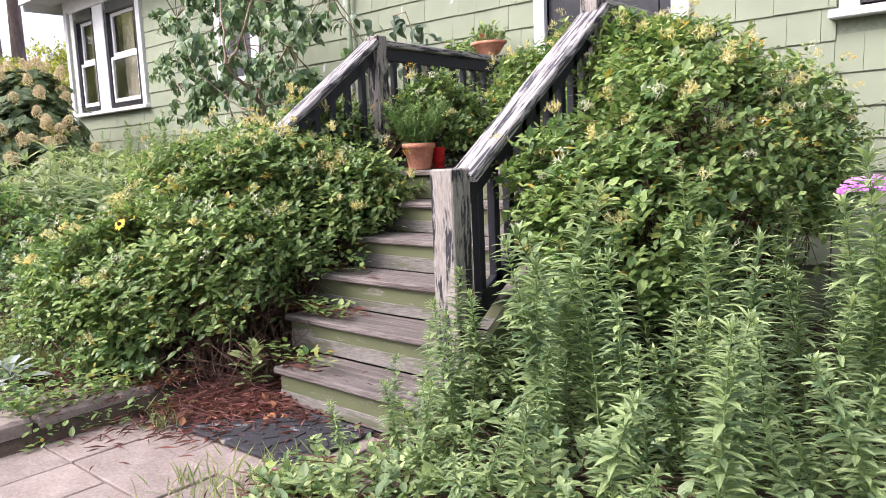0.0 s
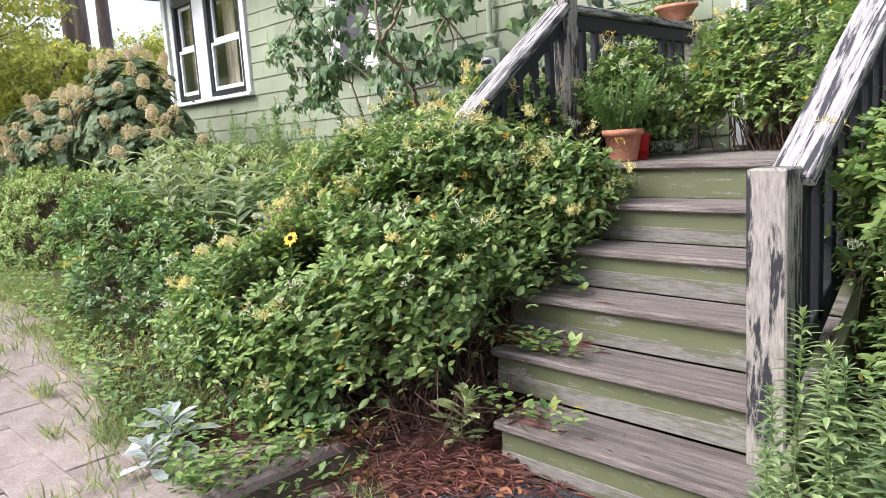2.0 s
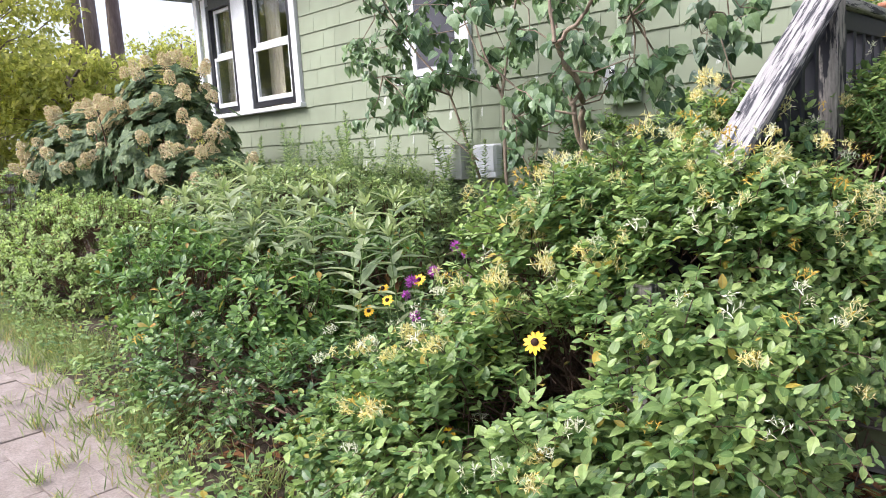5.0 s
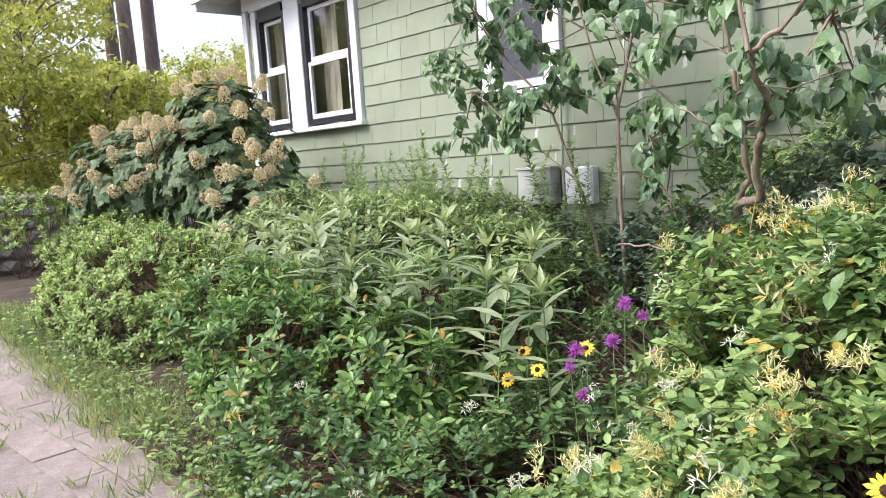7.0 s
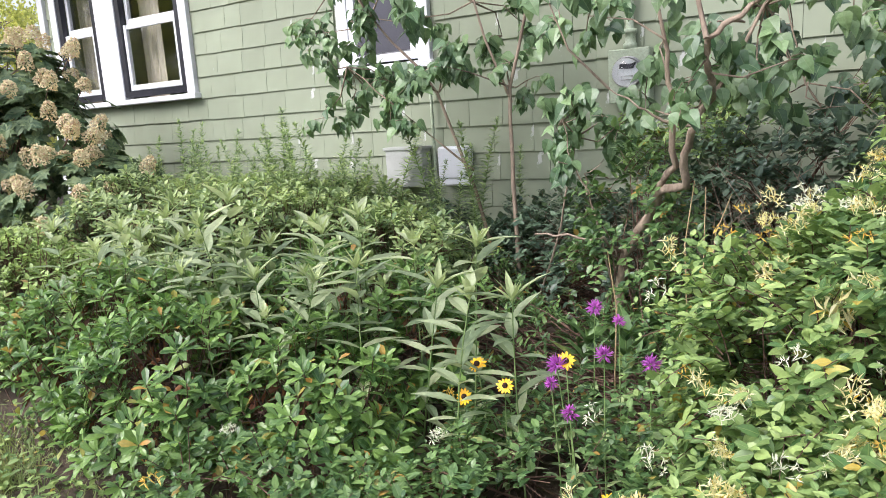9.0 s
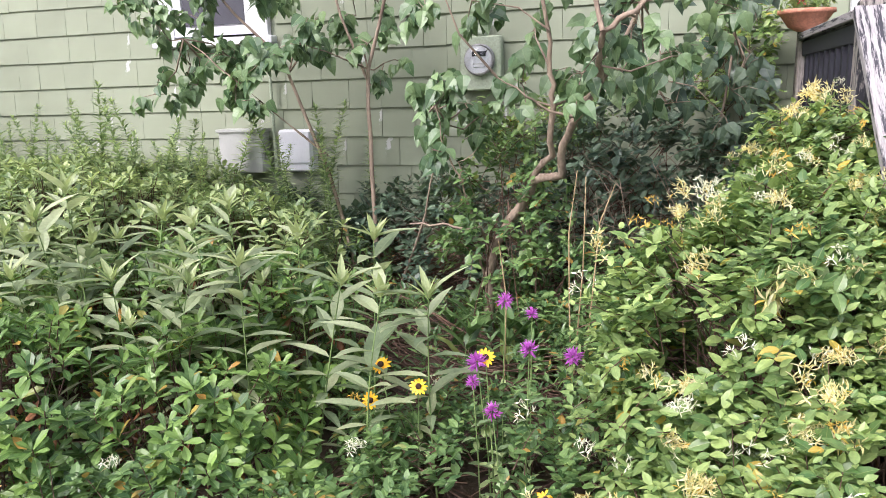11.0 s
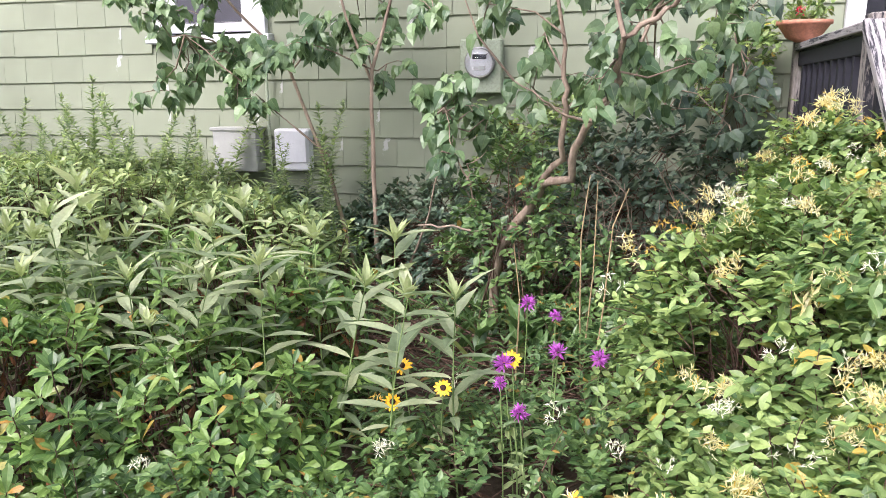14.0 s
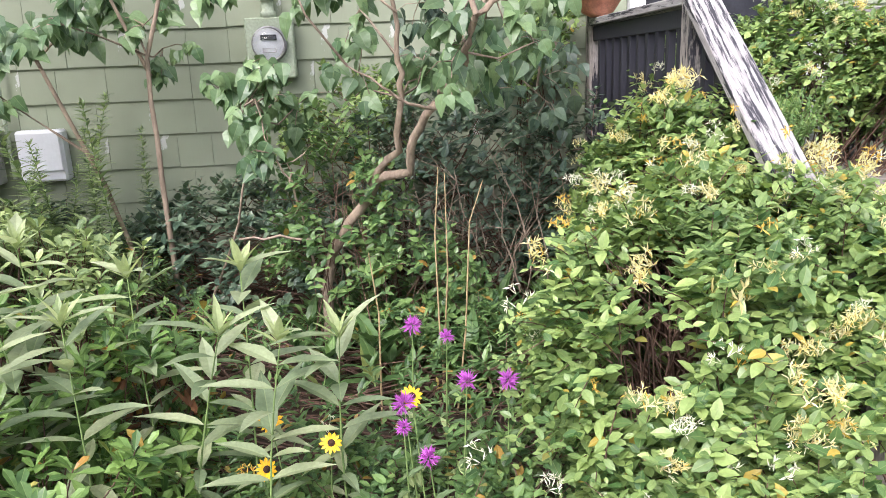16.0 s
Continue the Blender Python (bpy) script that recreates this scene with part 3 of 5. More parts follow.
def railing(name, x, label, posts, rail, balusters, foot, bottoms):
    """A sloping stair rail on squared posts, with slim balusters."""
    r = empty(name, None, label, "railing")
    for p in posts:
        post(r, *p)
    a, b = Vector(rail[0]), Vector(rail[1])
    along = (b - a).normalized()
    across = along.cross(Vector((0, 0, 1))).normalized()
    lie = Matrix((across, along, across.cross(along))).transposed().to_4x4()
    lie.translation = a
    hr = part("handrail", boxed((-0.068, 0, -0.022), (0.068, (b - a).length, 0.022), 0.006), RAIL, r, "bare weathered handrail with flaking paint")
    hr.matrix_basis = lie
    bm = bmesh.new()
    d = Vector((0, 0, -0.075))
    beam(bm, Vector(rail[0]) + d, Vector(rail[1]) + d, 0.04, 0.085, 0.004)
    part("under_rail", bm, BALUSTER, r)
    bm = bmesh.new()
    beam(bm, foot[0], foot[1], 0.04, 0.085, 0.004)
    part("bottom_rail", bm, BALUSTER, r)
    a, b = Vector(foot[0]), Vector(foot[1])
    ra, rb = Vector(rail[0]) + d, Vector(rail[1]) + d
    for i in range(balusters):
        u = (i + 0.7) / (balusters + 0.4)
        p, q = a.lerp(b, u), ra.lerp(rb, u)
        part("baluster", boxed((p.x - 0.02, p.y - 0.02, p.z), (p.x + 0.02, p.y + 0.02, q.z), 0.003), BALUSTER, r)
    return r


railing("stair_railing", 0.94, "weathered stair railing with black flaking paint", [(0.925, 0.29, -0.02, 1.115, 0.122), (0.94, 1.47, 1.081, 2.0, 0.1)],
        ((0.955, 0.335, 1.07), (0.955, 1.50, 1.905)), 9, ((0.955, 0.35, 0.46), (0.955, 1.42, 1.20)), None)
railing("stair_railing", -0.69, "weathered stair railing half buried in honeysuckle", [(-0.76, 0.13, 0.0, 0.985, 0.095), (-0.69, 1.47, 1.081, 1.97, 0.1)],
        ((-0.75, 0.30, 1.078), (-0.70, 1.44, 1.93)), 9, ((-0.75, 0.20, 0.38), (-0.70, 1.42, 1.22)), None)


def porch_rail(x, label):
    r = empty("porch_railing", None, label, "railing")
    post(r, x, 2.90, 1.081, 1.95, 0.08)
    bm = bmesh.new()
    beam(bm, (x, 1.53, 1.925), (x, 2.86, 1.905), 0.09, 0.04, 0.005)
    part("handrail", bm, RAIL, r)
    bm = bmesh.new()
    beam(bm, (x, 1.53, 1.855), (x, 2.86, 1.84), 0.04, 0.08, 0.004)
    beam(bm, (x, 1.53, 1.20), (x, 2.86, 1.20), 0.04, 0.08, 0.004)
    part("rail", bm, BALUSTER, r)
    for i in range(10):
        y = 1.60 + 0.125 * i
        part("baluster", boxed((x - 0.018, y, 1.22), (x + 0.018, y + 0.036, 1.83), 0.003), BALUSTER, r)
    return r


porch_rail(-0.69, "black porch railing with slim square balusters")
porch_rail(0.95, "black porch railing overgrown with honeysuckle")

# ---------------------------------------------------------------- things on the porch and before it
mat = empty("door_mat", pose(0.30, -0.235, 0.005, 0, 0, 2), "worn black rubber doormat with a leaf pattern", "doormat")
part("mat_base", boxed((-0.40, -0.22, 0), (0.40, 0.20, 0.012), 0.005), RUBBER, mat)
ribs = bmesh.new()
for i in range(9):
    for j in range(5):
        cx, cy = -0.34 + 0.085 * i, -0.17 + 0.085 * j
        a = rnd(0, 180)
        box(ribs, (-0.034, -0.008, 0), (0.034, 0.008, 0.005), 0.002, pose(cx, cy, 0.0125, 0, 0, a))
tagged(part("raised_pattern", ribs, RUBBER, mat), kind="stuff")
part("edge_strip", box(boxed((-0.41, -0.23, -0.001), (0.41, -0.205, 0.016), 0.004), (-0.41, 0.185, -0.001), (0.41, 0.21, 0.016), 0.004), RUBBER, mat)


def flower_pot():
    p = empty("flower_pot", pose(-0.345, 1.47, 1.082) @ Matrix.Scale(0.82, 4), "terracotta pot with a feathery green herb on the porch", "flower pot")
    part("pot", lathe([(0.085, 0), (0.09, 0.01), (0.118, 0.165), (0.130, 0.168), (0.134, 0.205), (0.122, 0.207), (0.112, 0.17), (0.001, 0.165)]), TERRA, p)
    lv, tb = Leaves(), Tubes()
    for i in range(150):
        a, h = rnd(0, 6.28), rnd(0.14, 0.44)
        d = Vector((math.cos(a) * rnd(0.1, 0.75), math.sin(a) * rnd(0.1, 0.75), 1)).normalized()
        b = Vector((0.06 * math.cos(a), 0.06 * math.sin(a), 0.16))
        tip = b + d * h
        tb.add([b, b.lerp(tip, 0.5) + Vector((0, 0, 0.01)), tip], 0.003, 0.0012, 4)
        for k in range(14):
            u = 0.25 + 0.75 * k / 13
            lv.add(b.lerp(tip, u), d * 0.5 + unit() * 0.9, (0, 0, 1), rnd(0.03, 0.055), 0.1)
    part("herb_stem", tb.mesh("herb_stem", STEM), None, p)
    part("herb_leaf", lv.mesh("herb_leaf", L_HERB, LANCE, True), None, p)
    return p


flower_pot()
cup = empty("plant_cup", pose(-0.36, 1.67, 1.082), "small red plastic cup beside the clay pot", "cup")
part("cup_body", lathe([(0.038, 0), (0.04, 0.004), (0.05, 0.13), (0.053, 0.132), (0.053, 0.14), (0.048, 0.14), (0.042, 0.02), (0.001, 0.015)]), RED, cup)


def rail_planter():
    p = empty("rail_planter", pose(-0.72, 2.74, 1.928, 0, 0, 5) @ Matrix.Scale(0.82, 4), "orange clay bowl planter with red flowers on the railing", "planter")
    part("bowl", lathe([(0.05, 0), (0.11, 0.03), (0.165, 0.11), (0.18, 0.115), (0.18, 0.14), (0.168, 0.14), (0.15, 0.11), (0.001, 0.10)], 24, 0.8), TERRA, p)
    lv, fl, tb = Leaves(), Leaves(), Tubes()
    for i in range(60):
        a, r = rnd(0, 6.28), rnd(0.02, 0.14)
        b = Vector((r * math.cos(a), r * math.sin(a), 0.11))
        tip = b + Vector((0.5 * math.cos(a) * r, 0.5 * math.sin(a) * r, rnd(0.05, 0.22)))
        tb.add([b, tip], 0.002, 0.001, 4)
        for k in range(4):
            lv.add(b.lerp(tip, rnd(0.4, 1)), unit() + Vector((0, 0, 0.3)), (0, 0, 1), rnd(0.03, 0.06))
    for i in range(60):
        fl.add(Vector((-0.04, -0.04, 0.2)) + unit() * 0.028, unit(), (0, 0, 1), 0.02)
    part("stem", tb.mesh("stem", STEM), None, p)
    part("foliage", lv.mesh("foliage", L_HONEY, OVATE), None, p)
    part("blossom", fl.mesh("blossom", F_RED, OVATE, True), None, p, "red geranium blossom")
    return p


rail_planter()

# ---------------------------------------------------------------- meter and boxes on the wall
gb = empty("utility_box", None, "grey metal utility box fixed to the wall", "utility box")
part("body", boxed((-4.53, 2.86, 1.125), (-4.19, 2.995, 1.42), 0.006), GREYBOX, gb)
part("cover", boxed((-4.545, 2.848, 1.412), (-4.175, 2.995, 1.436), 0.004), GREYBOX, gb)
part("latch", boxed((-4.188, 2.90, 1.21), (-4.165, 2.94, 1.30), 0.003), STEEL, gb)
wb = empty("utility_box", None, "white plastic cable box fixed to the wall", "utility box")
part("body", boxed((-4.07, 2.90, 1.13), (-3.81, 2.995, 1.425), 0.012), WHITEBOX, wb)
part("lid", boxed((-4.06, 2.885, 1.19), (-3.82, 2.901, 1.415), 0.006), WHITEBOX, wb)
tb = Tubes()
tb.add([(-4.13, 2.955, 1.15), (-4.13, 2.955, 2.0)], 0.012, 0.012, 8)
part("cable", tb.mesh("cable", GREENBOX), None, wb)

em = empty("electric_meter", None, "round glass electric meter on a green painted box", "electric meter")
part("body", boxed((-2.72, 2.90, 1.66), (-2.45, 2.995, 2.0), 0.008), GREENBOX, em)
ring = part("meter_ring", lathe([(0.098, 0), (0.1, 0.01), (0.1, 0.03), (0.088, 0.035), (0.088, 0.02), (0.001, 0.02)], 28), STEEL, em)
ring.matrix_basis = pose(-2.585, 2.90, 1.852, 90)
dial = part("dial", lathe([(0.078, 0), (0.078, 0.024), (0.001, 0.024)], 28), WHITEBOX, em, "white dial face")
dial.matrix_basis = pose(-2.585, 2.90, 1.852, 90)
part("register", boxed((-2.62, 2.868, 1.868), (-2.55, 2.876, 1.892), 0.002), BLACK_SASH, dial).matrix_parent_inverse = dial.matrix_basis.inverted()
part("nameplate", boxed((-2.615, 2.870, 1.815), (-2.555, 2.8755, 1.835), 0.001), STEEL, dial).matrix_parent_inverse = dial.matrix_basis.inverted()
dome = part("glass_cover", lathe([(0.086, 0.0), (0.086, 0.06), (0.07, 0.085), (0.001, 0.095)], 28), GLASS, em)
dome.matrix_basis = pose(-2.585, 2.885, 1.852, 90)
dome.visible_shadow = False
tb = Tubes()
tb.add([(-2.585, 2.945, 2.0), (-2.585, 2.945, 3.7)], 0.026, 0.026, 12)
part("conduit", tb.mesh("conduit", GREENBOX), None, em)
part("hub", lathe([(0.045, 0), (0.045, 0.03), (0.034, 0.04), (0.034, 0.09), (0.045, 0.095), (0.045, 0.12), (0.03, 0.125)], 14), GREENBOX, em).matrix_basis = pose(-2.585, 2.945, 1.999)

# ---------------------------------------------------------------- plants
def blob_points(blobs, n, holes=0.0):
    """Points on the outside of a heap of egg shapes, each with its outward way."""
    out = []
    area = [b[1][0] * b[1][1] + b[1][1] * b[1][2] + b[1][0] * b[1][2] for b in blobs]
    tries = 0
    while len(out) < n and tries < n * 12:
        tries += 1
        i = R.choices(range(len(blobs)), area)[0]
        c, r = blobs[i]
        u = unit()
        if u.z < -0.55:
            continue
        w = 1.0 + 0.22 * noise.noise(Vector((u.x * 2.3 + i * 7, u.y * 2.3, u.z * 2.3)))
        k = rnd(0.72, 1.0) * w
        p = Vector((c[0] + r[0] * u.x * k, c[1] + r[1] * u.y * k, c[2] + r[2] * u.z * k))
        inside = False
        for j, (c2, r2) in enumerate(blobs):
            if j != i and sum(((p[a] - c2[a]) / r2[a]) ** 2 for a in range(3)) < 0.55:
                inside = True
                break
        if holes and noise.noise(p * 3.4) < -0.5 + holes:
            continue
        if inside or p.z < ground_z(p.x, p.y) + 0.05 or p.y > 2.97:
            continue
        if -0.50 < p.x < -0.12 and 1.15 < p.y < 1.60 and 1.0 < p.z < 1.36:
            continue  # the potted herb has this corner of the porch
        if (p - Vector((-0.84, -0.33, 0.93))).length < 0.21:
            continue  # a gap where the tall yellow flower looks out
        nrm = Vector((u.x / r[0], u.y / r[1], u.z / r[2])).normalized()
        out.append((p, nrm))
    return out


def trumpet(lv, p, d, size):
    """A pair of honeysuckle blooms: slim tubes, split into narrow curled lips."""
    for k in range(2):
        dd = (d + unit() * 0.55).normalized()
        lv.add(p, dd, unit(), size, -0.15)
        q = p + dd * size * 0.9
        for j in range(4):
            lv.add(q, (dd * 0.7 + unit()).normalized(), unit(), size * rnd(0.45, 0.7), 0.6)


BLOSSOM_MESHES = []


def put_blossom(thing, p, size, sort=None):
    """One cluster of honeysuckle bloom, cream or fading to gold."""
    if not BLOSSOM_MESHES:
        for material, heads in ((F_CREAM, 12), (F_WHITE, 5), (F_CREAM, 5), (F_GOLD, 3), (F_CREAM, 7), (F_WHITE, 3)):
            lv = Leaves()
            for k in range(heads):
                trumpet(lv, unit() * 0.02, (unit() * 0.7 + Vector((0, -0.2, 0.8))).normalized(), rnd(0.024, 0.036))
            BLOSSOM_MESHES.append(lv.mesh("blossom", material, ((0.3, 0.055, 0.01), (0.75, 0.075, 0.01)), True))
    b = part("blossom", BLOSSOM_MESHES[sort if sort is not None else R.randrange(6)], None, thing)
    b.matrix_basis = pose(p.x, p.y, p.z, rnd(-20, 20), rnd(-20, 20), rnd(0, 360)) @ Matrix.Scale(size, 4)


def vine(name, blobs, shoots, label, leaf=0.05, reach=0.22, flowers=60, mat=None, shape=OVATE, twigs=None, category="shrub", pairs=5, extra=(), holes=0.26):
    """A scrambling plant: arching shoots with paired leaves over a tangle of brown wood."""
    thing = empty(name, None, label, category)
    lv, tb = Leaves(), Tubes()
    pts = blob_points(blobs, shoots, holes)
    for n, (p, nrm) in enumerate(pts):
        d = (nrm + unit() * 0.65 + Vector((0, 0, 0.25))).normalized()
        long = reach * (rnd(0.5, 1.2) if n % 14 else rnd(1.5, 2.2))
        start = p - d * long * 0.55
        pts3 = []
        for k in range(4):
            u = k / 3
            pts3.append(start + d * long * u + Vector((0, 0, -0.25 * long * u * u)))
        if n % 3 == 0:
            tb.add(pts3, 0.0028, 0.0012, 3)
        ax = d.cross(Vector((0, 0, 1)))
        if ax.length < 0.05:
            ax = Vector((1, 0, 0))
        ax.normalize()
        for k in range(pairs):
            u = 0.2 + 0.8 * k / (pairs - 1)
            q = start + d * long * u + Vector((0, 0, -0.25 * long * u * u))
            turn = Matrix.Rotation(rnd(-0.6, 0.6) + (1.57 if k % 2 else 0) * 0.5, 3, d)
            for sgn in (-1, 1):
                side = turn @ (ax * sgn)
                ld = (side + d * 0.55 + Vector((0, 0, 0.12)) + unit() * 0.25).normalized()
                up = (Vector((0, 0, 1)) + nrm * 0.5 + unit() * 0.35)
                lv.add(q, ld, up, leaf * rnd(0.5, 1.2) * (1.0 - 0.35 * (u > 0.9)), rnd(0.05, 0.3))
    chosen = [pt for pt in pts if pt[1].z > 0.05 and pt[0].z > 0.3]
    for i in range(min(flowers, len(chosen))):
        p, nrm = R.choice(chosen)
        put_blossom(thing, p + nrm * reach * 0.4 + Vector((0, 0, 0.02)), rnd(0.62, 1.05))
    for p, size in extra:
        put_blossom(thing, Vector(p), size, 0)
    for i in range(int(shoots * 0.14)):
        c, r = R.choice(blobs)
        a = Vector((c[0] + rnd(-0.6, 0.6) * r[0], c[1] + rnd(-0.6, 0.6) * r[1], 0))
        a.z = ground_z(a.x, a.y)
        p, nrm = R.choice(pts)
        p = p - nrm * rnd(0.05, 0.2)
        m = a.lerp(p, 0.5) + unit() * 0.12
        tb.add([a, a.lerp(m, 0.5) + unit() * 0.05, m, m.lerp(p, 0.5) + unit() * 0.05, p], 0.006, 0.002, 4)
    part("leaves", lv.mesh("leaves", mat or L_HONEY, shape), None, thing)
    part("twig_tangle", tb.mesh("twig_tangle", twigs or TWIG), None, thing, "tangled brown twigs")
    return thing


def upright(name, height, leaf, label, mat, shape=LANCE, gap=0.028, per=3, droop=0.35, rise=0.55, tuft=0.35, stem_mat=None, bare=0.12, category="plant", lean_mesh=False, crown=6, lean_by=0.08, young=None):
    """A tall stem set with lance-shaped leaves that shorten towards a leafy tip."""
    thing = empty(name, pose(0, 0, -50), label, category)
    lv, tb = Leaves(), Tubes()
    lean = Vector((rnd(-lean_by, lean_by), rnd(-lean_by, lean_by), 0))

    def at(u):
        return Vector((lean.x * u * u * height * 2, lean.y * u * u * height * 2, u * height))

    tb.add([at(k / 5) for k in range(6)], 0.0045, 0.0018, 5)
    n = max(3, int(height * (1 - bare) / gap))
    for i in range(n):
        u = bare + (1 - bare) * i / (n - 1)
        size = leaf * (0.55 + 0.75 * math.sin(min(1, (u - bare) / 0.65) * 1.57)) * (1 - tuft * max(0, (u - 0.7) / 0.3))
        for k in range(per):
            a = i * 2.4 + 6.28318 * k / per + rnd(-0.3, 0.3)
            el = rise * (0.6 + 0.9 * u) + rnd(-0.25, 0.25)
            d = Vector((math.cos(a) * math.cos(el), math.sin(a) * math.cos(el), math.sin(el)))
            lv.add(at(u), d, (0, 0, 1), size * rnd(0.75, 1.15), droop * rnd(0.5, 1.3))
    yl = Leaves()
    for k in range(crown):
        a = 2.4 * k + rnd(-0.3, 0.3)
        wide = 0.9 - 0.75 * k / crown
        d = Vector((math.cos(a) * wide, math.sin(a) * wide, 1))
        (yl if young else lv).add(at(0.985 + 0.015 * k / crown), d, (-math.cos(a), -math.sin(a), 0.4), leaf * rnd(0.4, 0.7), 0.12)
    if young:
        part("young_leaves", yl.mesh("young_leaves", young, shape, lean_mesh), None, thing)
    part("leaves", lv.mesh("leaves", mat, shape, lean_mesh), None, thing)
    part("stem", tb.mesh("stem", stem_mat or STEM), None, thing)
    return thing


def sow(sorts, places, group, spread=(0.85, 1.15)):
    """Sets copies of a few sorts of a plant; the sorts themselves take the first places."""
    for i, (x, y, *more) in enumerate(places):
        s = rnd(*spread) * (more[0] if more else 1)
        z = ground_z(x, y) - 0.02 + (0.1 if x < -0.42 else 0.0)
        m = pose(x, y, z, rnd(-9, 9), rnd(-9, 9), rnd(0, 360)) @ Matrix.Scale(s, 4)
        if i < len(sorts):
            sorts[i].matrix_basis = m
            tagged(sorts[i], group=group)
        else:
            src = sorts[i % len(sorts)]
            o = copy_thing(src, Matrix())
            o.matrix_basis = m


def scatter(n, x0, x1, y0, y1, gap, keep=None):
    out = []
    for _ in range(n * 30):
        p = (rnd(x0, x1), rnd(y0, y1))
        if len(out) >= n:
            break
        if (keep is None or keep(*p)) and all((p[0] - q[0]) ** 2 + (p[1] - q[1]) ** 2 > gap * gap for q in out):
            out.append(p)
    return out


# honeysuckle over the west railing, and its lower skirts
vine("honeysuckle", [((-0.70, 0.75, 0.82), (0.50, 0.75, 0.50)), ((-0.82, 0.10, 0.66), (0.62, 0.50, 0.44)), ((-1.08, -0.25, 0.52), (0.58, 0.42, 0.34)),
                     ((-0.48, 1.02, 1.00), (0.34, 0.40, 0.22)), ((-0.92, 1.2, 1.18), (0.28, 0.5, 0.42)), ((-1.2, 0.35, 0.85), (0.45, 0.45, 0.48)), ((-1.0, 0.55, 1.05), (0.42, 0.45, 0.36)), ((-0.50, 1.86, 1.38), (0.20, 0.42, 0.34)), ((-0.74, 0.36, 1.02), (0.34, 0.30, 0.30)), ((-0.80, 0.42, 0.98), (0.32, 0.30, 0.26))], 5600,
     "honeysuckle in bloom scrambling over the stair railing", 0.048, 0.22, 230, holes=0.2, extra=[((-1.17, 0.08, 1.12), 1.9), ((-1.34, 0.27, 1.17), 1.25), ((-1.05, -0.2, 0.9), 1.2), ((-0.55, 0.55, 1.33), 1.3), ((-0.72, -0.45, 0.62), 1.2), ((-1.25, -0.45, 0.62), 1.4), ((-0.95, 0.95, 1.62), 1.2)])
vine("honeysuckle", [((-0.70, 0.34, 1.00), (0.26, 0.26, 0.20)), ((-0.66, 0.60, 1.16), (0.22, 0.26, 0.20)), ((-0.92, 0.22, 0.92), (0.22, 0.22, 0.18))], 420,
     "honeysuckle shoots knotted round the lower newel post", 0.048, 0.2, 16, holes=0.0)
vine("honeysuckle", [((1.52, 1.25, 1.02), (0.42, 0.75, 0.66)), ((1.48, 0.8, 0.72), (0.40, 0.5, 0.52)), ((1.62, 1.9, 1.05), (0.45, 0.7, 0.6)), ((1.35, 1.7, 1.52), (0.28, 0.55, 0.28)), ((1.14, 0.95, 0.98), (0.15, 0.5, 0.40)), ((1.10, 1.6, 1.45), (0.13, 0.45, 0.40))], 3400,
     "large honeysuckle in bloom burying the east railing", 0.052, 0.22, 150)
vine("honeysuckle", [((0.35, 2.40, 1.52), (0.58, 0.32, 0.48)), ((0.72, 2.0, 1.45), (0.22, 0.5, 0.42)), ((-0.12, 2.45, 1.48), (0.34, 0.34, 0.42))], 1600,
     "honeysuckle spreading across the porch before the door", 0.05, 0.2, 55, L_HONEY)
vine("honeysuckle", [((-1.55, -0.30, 0.40), (0.45, 0.28, 0.24)), ((-0.82, -0.40, 0.30), (0.22, 0.18, 0.22)), ((-0.55, -0.05, 0.44), (0.26, 0.24, 0.20))], 640,
     "low honeysuckle spilling onto the edge of the paving", 0.055, 0.18, 14, holes=0.12)

vine("groundcover", [((1.55, -0.62, 0.10), (0.75, 0.26, 0.16)), ((2.35, -0.25, 0.16), (0.8, 0.5, 0.22)), ((1.6, -0.1, 0.18), (0.6, 0.4, 0.25))], 620,
     "low leafy weeds at the foot of the goldenrod", 0.05, 0.16, 0, L_GOLD, OVATE, category="groundcover", holes=0.0)

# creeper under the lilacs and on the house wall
# Creeper at the wall foot wears the leaf colour with shade mixed in.
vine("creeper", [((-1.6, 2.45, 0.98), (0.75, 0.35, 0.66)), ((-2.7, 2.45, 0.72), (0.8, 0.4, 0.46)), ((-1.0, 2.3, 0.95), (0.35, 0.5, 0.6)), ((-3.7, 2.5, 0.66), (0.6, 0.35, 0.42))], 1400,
     "leafy creeper against the foot of the wall, coloured dark for the shade", 0.06, 0.2, 0, L_SHADED, OVATE, category="creeper")
vine("creeper", [((-1.05, 2.82, 1.75), (0.28, 0.13, 0.42)), ((-2.2, 2.75, 1.45), (0.45, 0.16, 0.30))], 300,
     "thin creeper climbing the shingled wall", 0.05, 0.2, 0, L_HONEY, OVATE, category="creeper")
vine("creeper", [((-2.2, 1.72, 1.02), (0.32, 0.25, 0.48)), ((-1.85, 1.62, 0.72), (0.3, 0.25, 0.30))], 300,
     "leafy creeper twining up the old lilac", 0.05, 0.2, 0, L_COVER, OVATE, category="creeper", holes=0.2)
vine("groundcover", [((-2.2, 1.25, 0.50), (1.0, 0.8, 0.24)), ((-1.5, 0.95, 0.52), (0.5, 0.6, 0.26)), ((-3.9, 1.8, 0.68), (1.1, 0.7, 0.30))], 1250,
     "dense leafy groundcover filling the bed", 0.058, 0.2, 0, L_COVER, LANCE, category="groundcover")
